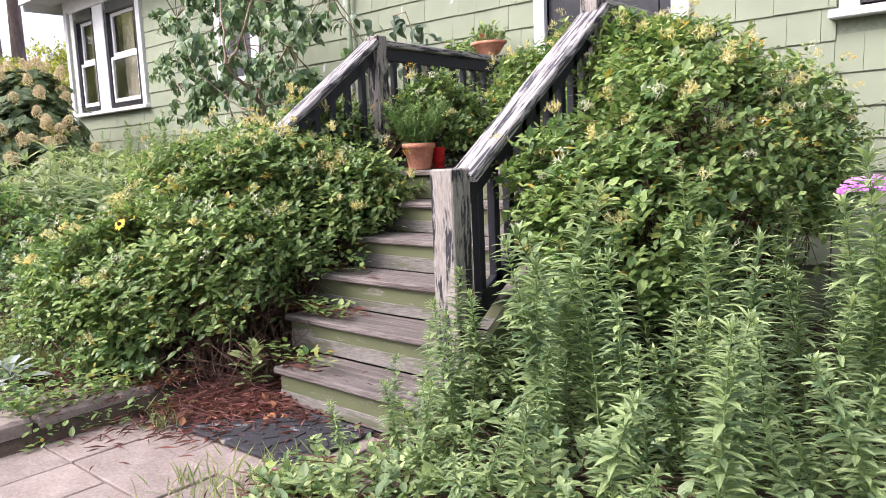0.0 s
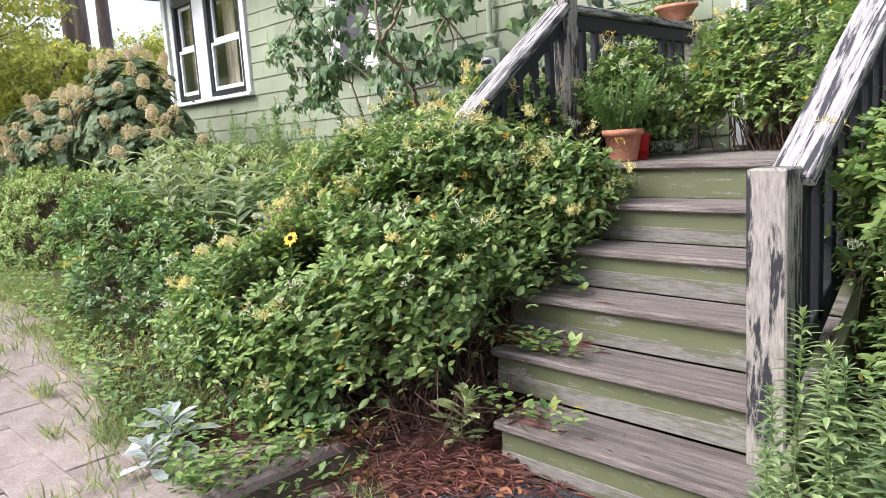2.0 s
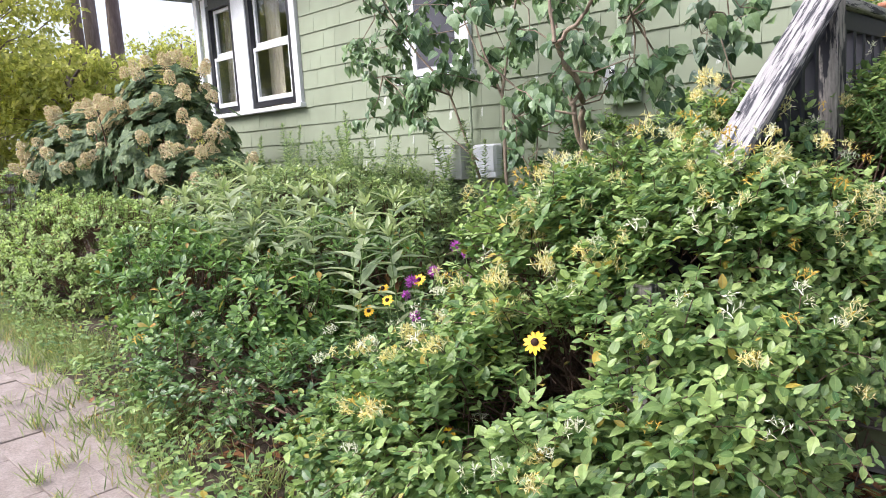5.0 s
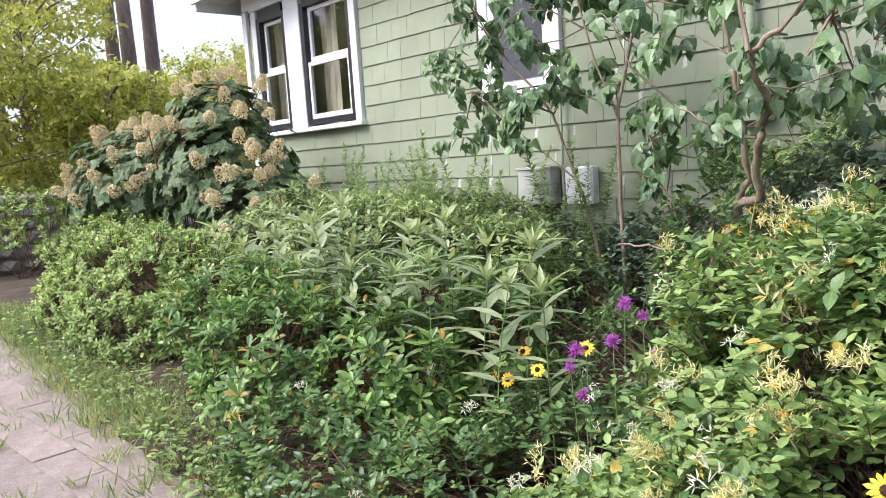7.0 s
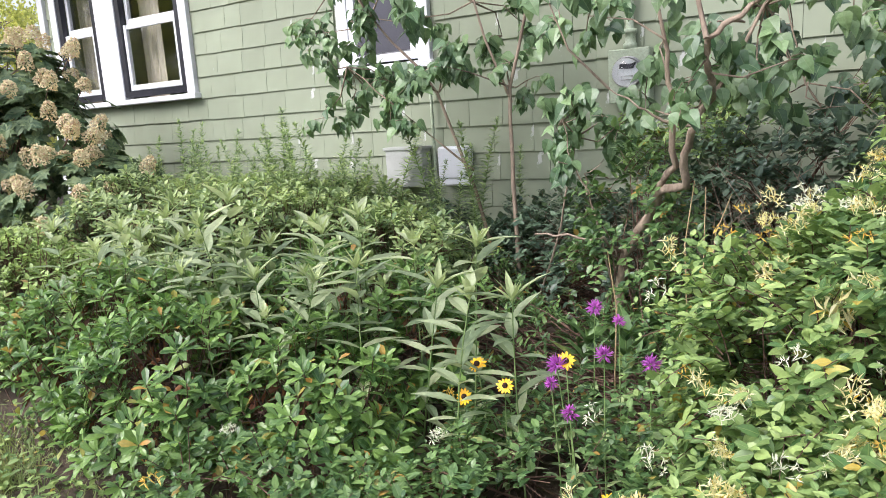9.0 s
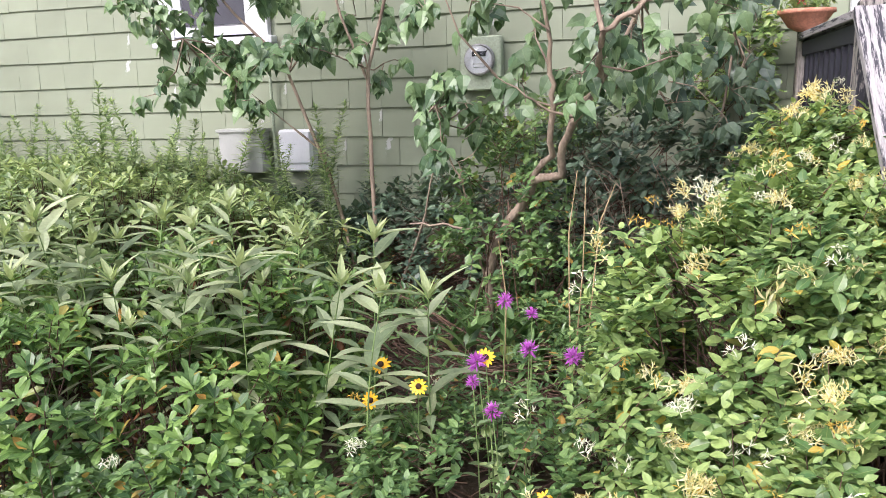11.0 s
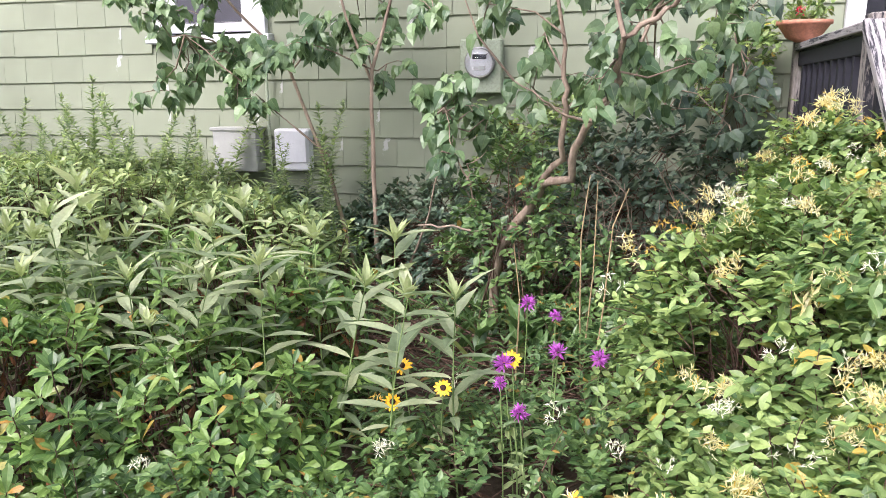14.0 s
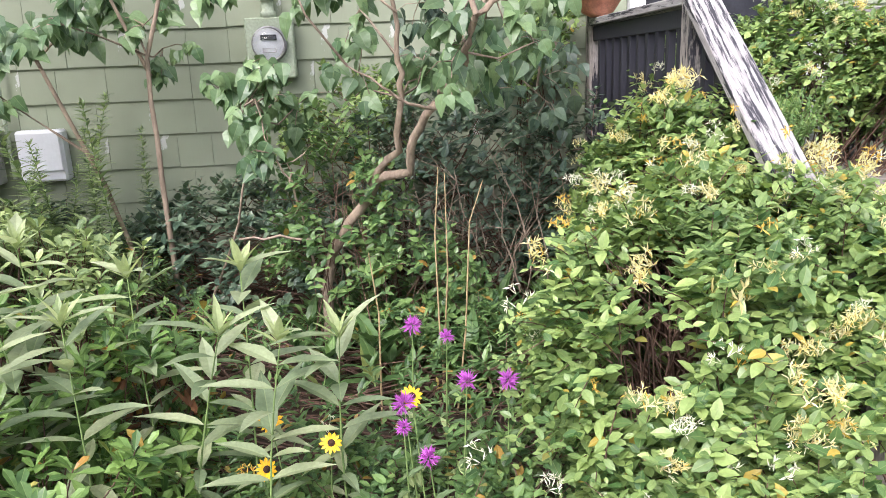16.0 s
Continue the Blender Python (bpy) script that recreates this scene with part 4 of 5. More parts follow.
vine("groundcover", [((-2.0, -0.15, 0.40), (0.75, 0.42, 0.24)), ((-2.9, -0.25, 0.42), (0.5, 0.35, 0.26)), ((-1.9, 0.3, 0.45), (0.6, 0.4, 0.25))], 720,
     "low leafy vine in front of the milkweed", 0.045, 0.18, 8, L_COVER, OVATE, category="groundcover", holes=0.34)


def rosette_shrub(name, blobs, n, label, leaf, mat, shape=SPOON, per=9, dead=0):
    """A shrub whose twigs end in whorls of leaves."""
    thing = empty(name, None, label, "shrub")
    lv, tb = Leaves(), Tubes()
    pts = blob_points(blobs, n, 0.2)
    for p, nrm in pts:
        ax = (nrm * 0.7 + Vector((0, 0, 0.8)) + unit() * 0.35).normalized()
        x = ax.orthogonal().normalized()
        y = ax.cross(x)
        a0 = rnd(0, 6.28)
        for k in range(per):
            a = a0 + 2.4 * k
            el = 0.15 + 0.9 * k / per
            d = (x * math.cos(a) + y * math.sin(a)) * math.cos(el) + ax * math.sin(el)
            lv.add(p - ax * 0.03 * (1 - k / per), d, ax, leaf * rnd(0.7, 1.15), rnd(0.1, 0.4))
        tb.add([p - ax * 0.16 + unit() * 0.04, p - ax * 0.07, p], 0.003, 0.002, 3)
    for i in range(30):
        c, r = R.choice(blobs)
        a = Vector((c[0] + rnd(-0.3, 0.3) * r[0], c[1] + rnd(-0.3, 0.3) * r[1], 0))
        a.z = ground_z(a.x, a.y)
        p, nrm = R.choice(pts)
        tb.add([a, a.lerp(p, 0.5) + Vector((0, 0, 0.08)), p - nrm * 0.12], 0.008, 0.003, 4)
    part("leaves", lv.mesh("leaves", mat, shape), None, thing)
    if dead:
        dl = Leaves()
        for i in range(dead):
            p, nrm = R.choice(pts)
            p = p - nrm * rnd(0.04, 0.16) - Vector((0, 0, rnd(0.02, 0.12)))
            dl.add(p, (rnd(-0.6, 0.6), rnd(-0.8, 0.2), rnd(-1, -0.2)), unit(), leaf * rnd(0.7, 1.1), rnd(0, 0.4))
        part("dead_leaves", dl.mesh("dead_leaves", DEAD_LEAF, shape), None, thing, "withered brown leaves")
    part("twig_frame", tb.mesh("twig_frame", TWIG), None, thing)
    return thing


rosette_shrub("azalea", [((-3.55, 0.0, 0.60), (0.62, 0.46, 0.40)), ((-2.95, 0.12, 0.56), (0.45, 0.40, 0.34)), ((-4.25, 0.25, 0.64), (0.6, 0.55, 0.42)), ((-3.4, 0.8, 0.70), (0.9, 0.5, 0.36))], 1250,
              "azalea shrub with whorls of glossy green leaves", 0.068, L_AZAL, dead=420)
rosette_shrub("barberry", [((-5.8, 0.40, 0.70), (0.62, 0.6, 0.50)), ((-6.7, 0.5, 0.72), (0.8, 0.65, 0.48)), ((-5.2, 0.5, 0.65), (0.45, 0.5, 0.42)), ((-7.7, 0.6, 0.75), (0.8, 0.7, 0.5)), ((-6.1, 0.1, 0.5), (0.9, 0.38, 0.34)), ((-7.2, 0.15, 0.5), (0.8, 0.4, 0.36))], 3700,
              "dense small-leaved shrub with reddish lower twigs", 0.041, L_BUSH, OVATE, 8)
rosette_shrub("laurel", [((-5.9, 1.7, 0.88), (1.3, 0.8, 0.48)), ((-4.6, 1.5, 0.88), (1.0, 0.7, 0.44)), ((-5.2, 2.3, 0.88), (1.5, 0.45, 0.44)), ((-3.6, 1.55, 0.80), (0.6, 0.5, 0.36))], 2500,
              "spreading green shrub before the house wall", 0.07, L_LAUREL)

# ---------------------------------------------------------------- stems of many kinds
golds = [upright("goldenrod", h, 0.078, "tall goldenrod stem with narrow green leaves", L_GOLD, ((0.3, 0.125, 0.03), (0.62, 0.115, 0.04)), 0.019, 4, 0.30, 0.30, 0.35, lean_by=0.12, crown=9, young=tip) for h, tip in ((0.85, L_GOLD), (0.95, L_GOLD), (0.78, L_YOUNG), (0.7, L_GOLD), (1.0, L_GOLD), (0.9, L_YOUNG), (0.82, L_GOLD))]
front = [(x, y, (0.62 + 0.30 * (y + 0.75)) * rnd(0.72, 1.22)) for x, y in scatter(56, 1.18, 3.0, -0.52, 0.15, 0.13, lambda x, y: y > -0.35 - 0.30 * (x - 1.0) and not (x > 2.35 and y < -0.3))]
back = [(x, y, rnd(0.85, 1.1)) for x, y in scatter(70, 1.15, 3.4, 0.15, 1.3, 0.12)]
near = [(1.12, -0.5, 0.42), (1.1, -0.1, 0.6), (1.75, -0.62, 0.5), (1.07, 0.05, 0.7), (1.25, -0.38, 0.55)]
sow(golds, [*front, *back, *near, *[(x, y, rnd(0.9, 1.15)) for x, y in scatter(26, 1.95, 3.3, 1.3, 2.5, 0.17)]], "goldenrod stems beside the stair")
milks = [upright("milkweed", h, 0.165, "milkweed stem with broad lance-shaped leaves", L_MILK, ((0.16, 0.095, 0.03), (0.40, 0.135, 0.04), (0.70, 0.09, 0.03)), 0.058, 2, 0.19, 0.33, 0.15, bare=0.2, crown=7, young=L_YOUNG) for h in (0.78, 0.86, 0.92, 0.8)]
mplaces = [(-2.14, 0.31, 1.0), (-2.44, 0.46, 1.0), (-3.53, 0.32, 1.06), (-2.36, 0.24, 0.94), (-2.62, 0.36, 0.98), (-2.82, 0.30, 0.94), (-3.0, 0.42, 1.0), (-3.2, 0.28, 0.96), (-3.36, 0.46, 1.0), (-2.72, 0.6, 1.0),
           (-3.75, 0.5, 1.05), (-3.95, 0.34, 1.0), (-4.2, 0.52, 1.0), (-4.45, 0.7, 1.0), (-3.1, 0.68, 1.0), (-3.6, 0.75, 1.02), (-4.7, 0.8, 1.05), (-4.9, 1.0, 1.1)]
mplaces += [(x, y, rnd(0.78, 0.95)) for x, y in scatter(14, -4.6, -2.9, 0.2, 0.62, 0.18)]
sow(milks, mplaces, "milkweed stems in the bed", (0.97, 1.05))
weeds = [upright("mugwort", h, 0.072, "spiky weed stem against the house wall", L_GOLD, ((0.3, 0.13, 0.02), (0.62, 0.12, 0.02)), 0.018, 4, 0.25, 0.34, 0.5, lean_by=0.12) for h in (1.15, 1.3, 1.0, 1.2)]
sow(weeds, [*scatter(70, -6.9, -4.4, 1.9, 2.75, 0.12), *scatter(14, -4.5, -3.2, 2.1, 2.7, 0.2)], "weeds along the wall", (0.8, 1.1))
fern = [upright("lily_of_the_valley", 0.3, 0.15, "broad-leaved shade plant with arching leaves", L_COVER, LANCE, 0.05, 3, 0.6, 0.8, 0.2, category="plant") for h in (1, 2)]
sow(fern, scatter(46, -2.4, -0.95, 1.2, 2.2, 0.13), "shade plants under the lilac", (0.8, 1.3))


def flower_stem(name, height, label, kind, group):
    """A slim stem with a flower head: rayed yellow petals on a dark cone, or a shaggy purple head."""
    thing = empty(name, pose(0, 0, -50), label, "flower", group)
    lv, tb, pt = Leaves(), Tubes(), Leaves()
    tip = Vector((rnd(-0.04, 0.04), rnd(-0.04, 0.04), height))
    tb.add([(0, 0, 0), (tip.x * 0.3, tip.y * 0.3, height * 0.5), tip], 0.003, 0.002, 5)
    for k in range(9):
        u = 0.1 + 0.08 * k
        a = k * 2.4
        lv.add(tip * u, (math.cos(a), math.sin(a), 0.5), (0, 0, 1), rnd(0.05, 0.08), 0.3)
    part("leaves", lv.mesh("leaves", L_GOLD, LANCE), None, thing)
    part("stem", tb.mesh("stem", STEM), None, thing)
    thing["tip"] = tuple(tip)
    face = Vector((rnd(-0.3, 0.4), -0.75, rnd(0.4, 0.9))).normalized()
    x = face.orthogonal().normalized()
    y = face.cross(x)
    if kind == "rays":
        for k in range(13):
            a = 6.28318 * k / 13
            pt.add(tip + (x * math.cos(a) + y * math.sin(a)) * 0.006, x * math.cos(a) + y * math.sin(a) + face * rnd(-0.15, 0.15), face, rnd(0.026, 0.034), 0.15)
        part("petals", pt.mesh("petals", F_YELLOW, ((0.35, 0.16, 0.02), (0.75, 0.17, 0.02))), None, thing, "golden ray petals")
        c = part("cone", lathe([(0.011, -0.002), (0.012, 0.004), (0.008, 0.011), (0.001, 0.013)], 10), F_CONE, thing, "dark brown cone")
        c.matrix_basis = Matrix.Translation(tip) @ face.to_track_quat("Z", "Y").to_matrix().to_4x4()
    else:
        for k in range(70):
            d = (unit() + Vector((0, -0.1, 0.35))).normalized()
            pt.add(tip + d * 0.006, d, unit(), rnd(0.026, 0.042), 0.3)
        part("petals", pt.mesh("petals", F_PURPLE, ((0.3, 0.06, 0.01), (0.7, 0.09, 0.01)), True), None, thing, "shaggy purple petals")
    return thing


def set_flowers(kind, name, label, group, heads):
    for x, y, z in heads:
        g = ground_z(x, y) + 0.05
        f = flower_stem(name, z - g, label, kind, group)
        f.matrix_basis = pose(x, y, g)
        k = rnd(0.55, 0.85) if kind == "shaggy" else rnd(0.8, 1.0)
        for o in f.children:
            if o.name.startswith("petals") or o.name.startswith("cone"):
                tip = Vector(f["tip"])
                o.matrix_basis = Matrix.Translation(tip) @ Matrix.Scale(k, 4) @ Matrix.Translation(-tip) @ o.matrix_basis


set_flowers("rays", "black_eyed_susan", "yellow black-eyed susan on a slim stem", "black-eyed susans", [(-2.208, 0.311, 0.745), (-2.377, 0.329, 0.667), (-2.32, 0.42, 0.76), (-0.88, -0.28, 0.885), (-1.93, 0.25, 0.86), (-1.10, -0.36, 0.58), (-1.75, 0.0, 0.55)])
set_flowers("shaggy", "bee_balm", "purple bee balm flower on a slim stem", "bee balm", [(-1.839, 0.279, 0.911), (-1.891, 0.192, 0.71), (-1.98, 0.26, 0.80), (-1.70, 0.30, 0.87), (-1.96, 0.50, 0.98), (-1.86, 0.50, 0.95), (-1.95, 0.30, 0.85)])


def phlox(x, y, z):
    thing = upright("phlox", z, 0.09, "pink garden phlox in flower near the house wall", L_GOLD, LANCE, 0.05, 2, 0.3, 0.4)
    thing.matrix_basis = pose(x, y, 0.0)
    pt = Leaves()
    for i in range(150):
        d = unit()
        p = Vector((d.x * 0.10, d.y * 0.10, abs(d.z) * 0.06 + z))
        for k in range(5):
            a = 6.28 * k / 5
            pt.add(p, Vector((math.cos(a), math.sin(a), 0.1)) + d * 0.4, d, 0.014, 0.1)
    part("petals", pt.mesh("petals", F_PHLOX, BROAD, True), None, thing, "pink petals")


for q in ((2.36, 0.90, 0.98), (2.50, 1.0, 1.0), (2.60, 0.85, 0.95)):
    phlox(*q)


# ---------------------------------------------------------------- lilacs
def lilac(name, label, limbs, leaf, clusters, mat, bark, spread=0.2, count=16):
    """Crooked limbs given by their turning points; heart-shaped leaves hang in clusters."""
    thing = empty(name, None, label, "shrub")
    tb, lv = Tubes(), Leaves()
    for pts, r0, r1 in limbs:
        fine = []
        for a, b in zip(pts, pts[1:]):
            a, b = Vector(a), Vector(b)
            for k in range(3):
                fine.append(a.lerp(b, k / 3) + unit() * 0.012)
        fine.append(Vector(pts[-1]))
        tb.add(fine, r0 * 0.8, r1 * 0.7, 7)
    for c in clusters:
        c = Vector(c)
        w = (c.y + 1.85) / 4.75
        if math.hypot(c.x + 1.6 + 0.985 * w, c.z - 1.7 - 0.15 * w) < 0.22:
            continue
        limb = min((Vector(p) for pts, _, _ in limbs for p in pts[1:]), key=lambda p: (p - c).length)
        tb.add([limb, limb.lerp(c, 0.5) + unit() * 0.06, c], 0.006, 0.003, 4)
        for j in range(3):
            e = c + unit() * spread
            tb.add([c, c.lerp(e, 0.5) + Vector((0, 0, 0.02)), e], 0.003, 0.0018, 3)
            for k in range(count // 3):
                p = c.lerp(e, rnd(0.3, 1.1)) + unit() * 0.035
                d = Vector((rnd(-0.9, 0.9), rnd(-0.8, 0.5), rnd(-1.5, -0.1))).normalized()
                lv.add(p, d, (rnd(-0.6, 0.6), rnd(-1.2, -0.2), 0.9), leaf * rnd(0.6, 1.2), rnd(0.1, 0.45))
    part("trunk", tb.mesh("trunk", bark), None, thing)
    part("leaves", lv.mesh("leaves", mat, HEART), None, thing)
    return thing


limbs1 = [(((-3.15, 2.2, 0.3), (-3.35, 2.2, 1.2), (-3.55, 2.15, 1.8), (-4.0, 2.1, 2.3), (-4.3, 2.1, 2.7)), 0.017, 0.007), (((-3.05, 2.2, 0.3), (-3.08, 2.18, 1.2), (-3.07, 2.18, 1.8), (-2.85, 2.1, 2.4), (-2.7, 2.1, 2.9)), 0.02, 0.008),
          (((-3.07, 2.18, 1.7), (-3.25, 2.1, 2.3), (-3.3, 2.05, 2.9)), 0.012, 0.006), (((-3.35, 2.2, 1.3), (-3.8, 2.0, 1.75), (-4.1, 1.95, 2.0)), 0.009, 0.004), (((-3.0, 2.2, 0.4), (-2.7, 2.0, 1.0), (-2.55, 1.9, 1.5)), 0.010, 0.005)]
cl1 = [(rnd(-4.5, -2.45), rnd(1.75, 2.45), 0) for _ in range(64)]
cl1 = [(x, y, rnd(1.45 + 0.18 * abs(x + 3.1), 3.1) if abs(x + 3.1) > 0.5 else rnd(1.75, 3.1)) for x, y, _ in cl1]
cl1 += [(rnd(-2.95, -2.35), rnd(1.8, 2.3), rnd(1.5, 2.1)) for _ in range(9)]
lilac("lilac", "slender lilac with drooping heart-shaped leaves", limbs1, 0.088, cl1, L_LILAC, BARK_LILAC, 0.16, 36)
limbs2 = [(((-2.30, 1.78, 0.3), (-2.29, 1.75, 0.66), (-2.24, 1.72, 0.91), (-2.10, 1.66, 1.11), (-2.02, 1.58, 1.25), (-1.889, 1.50, 1.289), (-1.858, 1.42, 1.428), (-1.787, 1.30, 1.578), (-1.715, 1.20, 1.654), (-1.69, 1.07, 1.75), (-1.664, 0.94, 1.857), (-1.58, 0.94, 1.92), (-1.50, 0.95, 1.97), (-1.30, 0.97, 2.3)), 0.034, 0.010),
          (((-1.664, 0.94, 1.857), (-1.72, 0.98, 2.1), (-1.8, 1.0, 2.45)), 0.013, 0.007), (((-2.048, 1.60, 1.237), (-1.932, 1.50, 1.371), (-1.91, 1.40, 1.593), (-1.909, 1.35, 1.737), (-1.912, 1.30, 1.903), (-2.0, 1.3, 2.4)), 0.022, 0.009), (((-1.74, 1.15, 1.6), (-1.55, 1.4, 2.0), (-1.3, 1.6, 2.4)), 0.012, 0.006),
          (((-1.783, 1.25, 1.549), (-1.888, 1.20, 1.577), (-1.987, 1.15, 1.639), (-2.1, 1.15, 1.72)), 0.009, 0.004), (((-2.24, 1.72, 0.91), (-2.266, 1.48, 1.033), (-2.436, 1.45, 1.047), (-2.59, 1.42, 1.057)), 0.010, 0.006),
          (((-2.30, 1.75, 0.7), (-2.35, 1.65, 1.05), (-2.382, 1.60, 1.24), (-2.46, 1.60, 1.378), (-2.5, 1.6, 1.6)), 0.008, 0.004), (((-2.382, 1.60, 1.24), (-2.39, 1.60, 1.323), (-2.292, 1.60, 1.402)), 0.006, 0.003)]
cl2 = [(rnd(-2.3, -1.2), rnd(0.95, 1.9), rnd(1.68, 2.6)) for _ in range(34)] + [(rnd(-2.55, -2.2), rnd(1.5, 1.9), rnd(1.35, 1.8)) for _ in range(5)]
lilac("lilac", "old crooked lilac with heart-shaped leaves", limbs2, 0.086, cl2, L_LILAC, BARK_LILAC, 0.15, 27)
limbs3 = [(((-1.2, 2.5, 0.3), (-1.2, 2.5, 1.2), (-1.1, 2.4, 1.9), (-1.2, 2.3, 2.3)), 0.012, 0.006), (((-1.2, 2.5, 1.2), (-1.5, 2.4, 1.7), (-1.6, 2.35, 2.1)), 0.009, 0.005)]
cl3 = [(rnd(-1.75, -0.95), rnd(2.1, 2.7), rnd(1.45, 2.25)) for _ in range(15)]
# Same shade-darkened leaf colour as the creeper behind it.
lilac("lilac", "young lilac by the porch, its bluish leaves coloured dark for the shade", limbs3, 0.098, cl3, L_SHADED, BARK_LILAC, 0.17, 15)


# ---------------------------------------------------------------- hydrangea
def hydrangea():
    thing = empty("hydrangea", None, "oakleaf hydrangea with cream and pink flower cones", "shrub")
    blobs = [((-7.6, 1.72, 1.45), (0.95, 0.72, 0.85)), ((-8.7, 1.35, 1.45), (1.0, 0.8, 0.72)), ((-6.75, 1.75, 1.05), (0.6, 0.6, 0.55)), ((-7.7, 1.8, 2.1), (0.6, 0.5, 0.42))]
    lv, tb = Leaves(), Tubes()
    for p, nrm in blob_points(blobs, 1500):
        ax = (nrm + Vector((0, 0, 0.4)) + unit() * 0.3).normalized()
        x = ax.orthogonal().normalized()
        y = ax.cross(x)
        for k in range(4):
            a = 1.57 * k + rnd(0, 0.6)
            d = x * math.cos(a) + y * math.sin(a) + ax * 0.2
            size = rnd(0.07, 0.11)
            for lobe in (-0.6, 0, 0.6):
                side = (d + d.cross(ax) * lobe).normalized()
                lv.add(p, side, ax, size * (1.0 if lobe == 0 else 0.8), rnd(0.1, 0.35))
    heads = []
    for sort in range(4):
        fl = Leaves()
        n, wide = rnd(0.095, 0.15), rnd(0.046, 0.062)
        for k in range(150):
            u = (k + 0.5) / 150
            a = k * 2.4
            side = Vector((math.cos(a), math.sin(a), 0))
            out = (side * (1 - 0.6 * u) + Vector((0, 0, 0.15 + 0.8 * u * u))).normalized()
            q = Vector((0, 0, u * n)) + side * wide * math.sqrt(max(0.02, 1 - u ** 2.4)) * rnd(0.88, 1.05)
            for j in range(2):
                fl.add(q, out.cross(unit()) + out * 0.55, out + unit() * 0.6, rnd(0.018, 0.030), 0.2)
        heads.append(fl.mesh("flower_head", F_HYD, BROAD, True))
    for p, nrm in blob_points(blobs, 190):
        if nrm.z < -0.2 or nrm.y > 0.6:
            continue
        ax = (nrm * 0.9 + Vector((0, 0, 0.5)) + unit() * 0.2).normalized()
        tb.add([p - ax * 0.12, p + nrm * 0.05], 0.004, 0.003, 4)
        hd = part("flower_head", heads[R.randrange(4)], None, thing, "cream cone of papery florets turning pink")
        hd.matrix_basis = Matrix.Translation(p + nrm * 0.06) @ ax.to_track_quat("Z", "Y").to_matrix().to_4x4()
    for i in range(30):
        a = Vector((rnd(-8.5, -7.2), rnd(1.2, 1.8), 0.2))
        b = Vector((a.x + rnd(-0.6, 0.6), a.y + rnd(-0.5, 0.4), rnd(1.0, 2.1)))
        tb.add([a, a.lerp(b, 0.5) + unit() * 0.08, b], 0.012, 0.005, 5)
    part("leaves", lv.mesh("leaves", L_HYD, BROAD), None, thing)
    tagged(part("wood", tb.mesh("wood", TWIG), None, thing), kind="stuff")


hydrangea()


# ---------------------------------------------------------------- far trees
def tree(x, y, h, r, label, leaf_m, bark, crown_from=0.25, clumps=60, per=60, size=0.16, trunk_r=0.14, width=1.0):
    thing = empty("tree", None, label, "tree")
    tb, lv = Tubes(), Leaves()
    base = Vector((x, y, ground_z(x, y) - 0.1))
    top = base + Vector((rnd(-0.3, 0.3), rnd(-0.3, 0.3), h))
    tb.add([base, base.lerp(top, 0.3) + unit() * 0.1, base.lerp(top, 0.65) + unit() * 0.15, top], trunk_r, trunk_r * 0.3, 9)
    for i in range(clumps):
        u = rnd(crown_from, 1.0)
        a = rnd(0, 6.283)
        rr = r * width * (1.0 - 0.6 * abs(u - 0.5)) * math.sqrt(rnd(0.08, 1))
        c = base.lerp(top, u) + Vector((math.cos(a) * rr, math.sin(a) * rr, rnd(-0.2, 0.3)))
        s = base.lerp(top, max(0.1, u - 0.12))
        if i % 2 == 0:
            tb.add([s, s.lerp(c, 0.5) + Vector((0, 0, 0.15)), c], trunk_r * 0.22, 0.01, 4)
        cr = rnd(0.35, 0.75) * r * 0.42
        for k in range(per):
            d = unit()
            p = c + Vector((d.x, d.y, d.z * 0.6)) * cr * rnd(0.3, 1.0)
            lv.add(p, unit() + Vector((0, 0, -0.3)), unit() + Vector((0, 0, 1)), size * rnd(0.6, 1.3), 0.2)
    part("trunk", tb.mesh("trunk", bark), None, thing)
    part("crown", lv.mesh("crown", leaf_m, OVATE, True), None, thing)
    return thing


# Far trees in the leaf colour that already holds their backlight.
for x, y, h, r in ((-16.5, 0.6, 5.6, 2.3), (-19, 2.6, 6.5, 2.5), (-15.5, -2.2, 5.0, 2.2), (-23, -1.0, 9, 3.4), (-24, 9.5, 5.2, 2.8), (-16.5, 3.6, 3.4, 1.6), (-27, 12.5, 6.0, 3.0), (-19, -5.0, 8, 3.2), (-22, 3.5, 8.5, 2.8), (-25, 7.0, 4.5, 2.4)):
    tree(x, y, h, r, "broadleaf tree with yellow-green foliage, its colour lightened for the backlight", L_TREE, BARK_PINE, 0.08, 125, 85, 0.15)
for x, y, h in ((-20.0, 5.45, 15), (-21.8, 5.9, 15), (-20.3, 6.3, 15), (-27, 4.0, 16)):
    tree(x, y, h, 2.4, "tall straight pine with a bare trunk", L_TREE_DARK, BARK_PINE, 0.68, 30, 50, 0.16, 0.24)
# Added trees out of view, to close the surroundings and give reflections.
for x, y, h, r in ((-20, -10, 8, 4), (-8, -15, 7, 4.0), (3, -17, 8, 4.5), (13, -12, 7, 4), (14, 2, 6, 3.5)):
    tree(x, y, h, r, "unseen broadleaf tree added out of view for reflections", L_TREE_DARK, BARK_PINE, 0.12, 50, 50, 0.3)
rosette_shrub("far_shrub", [((-12.0, 0.9, 0.95), (0.9, 0.8, 0.6)), ((-11.2, 1.8, 1.0), (0.8, 0.7, 0.6))], 700, "rounded green shrub beyond the hydrangea", 0.06, L_BUSH, OVATE, 7)


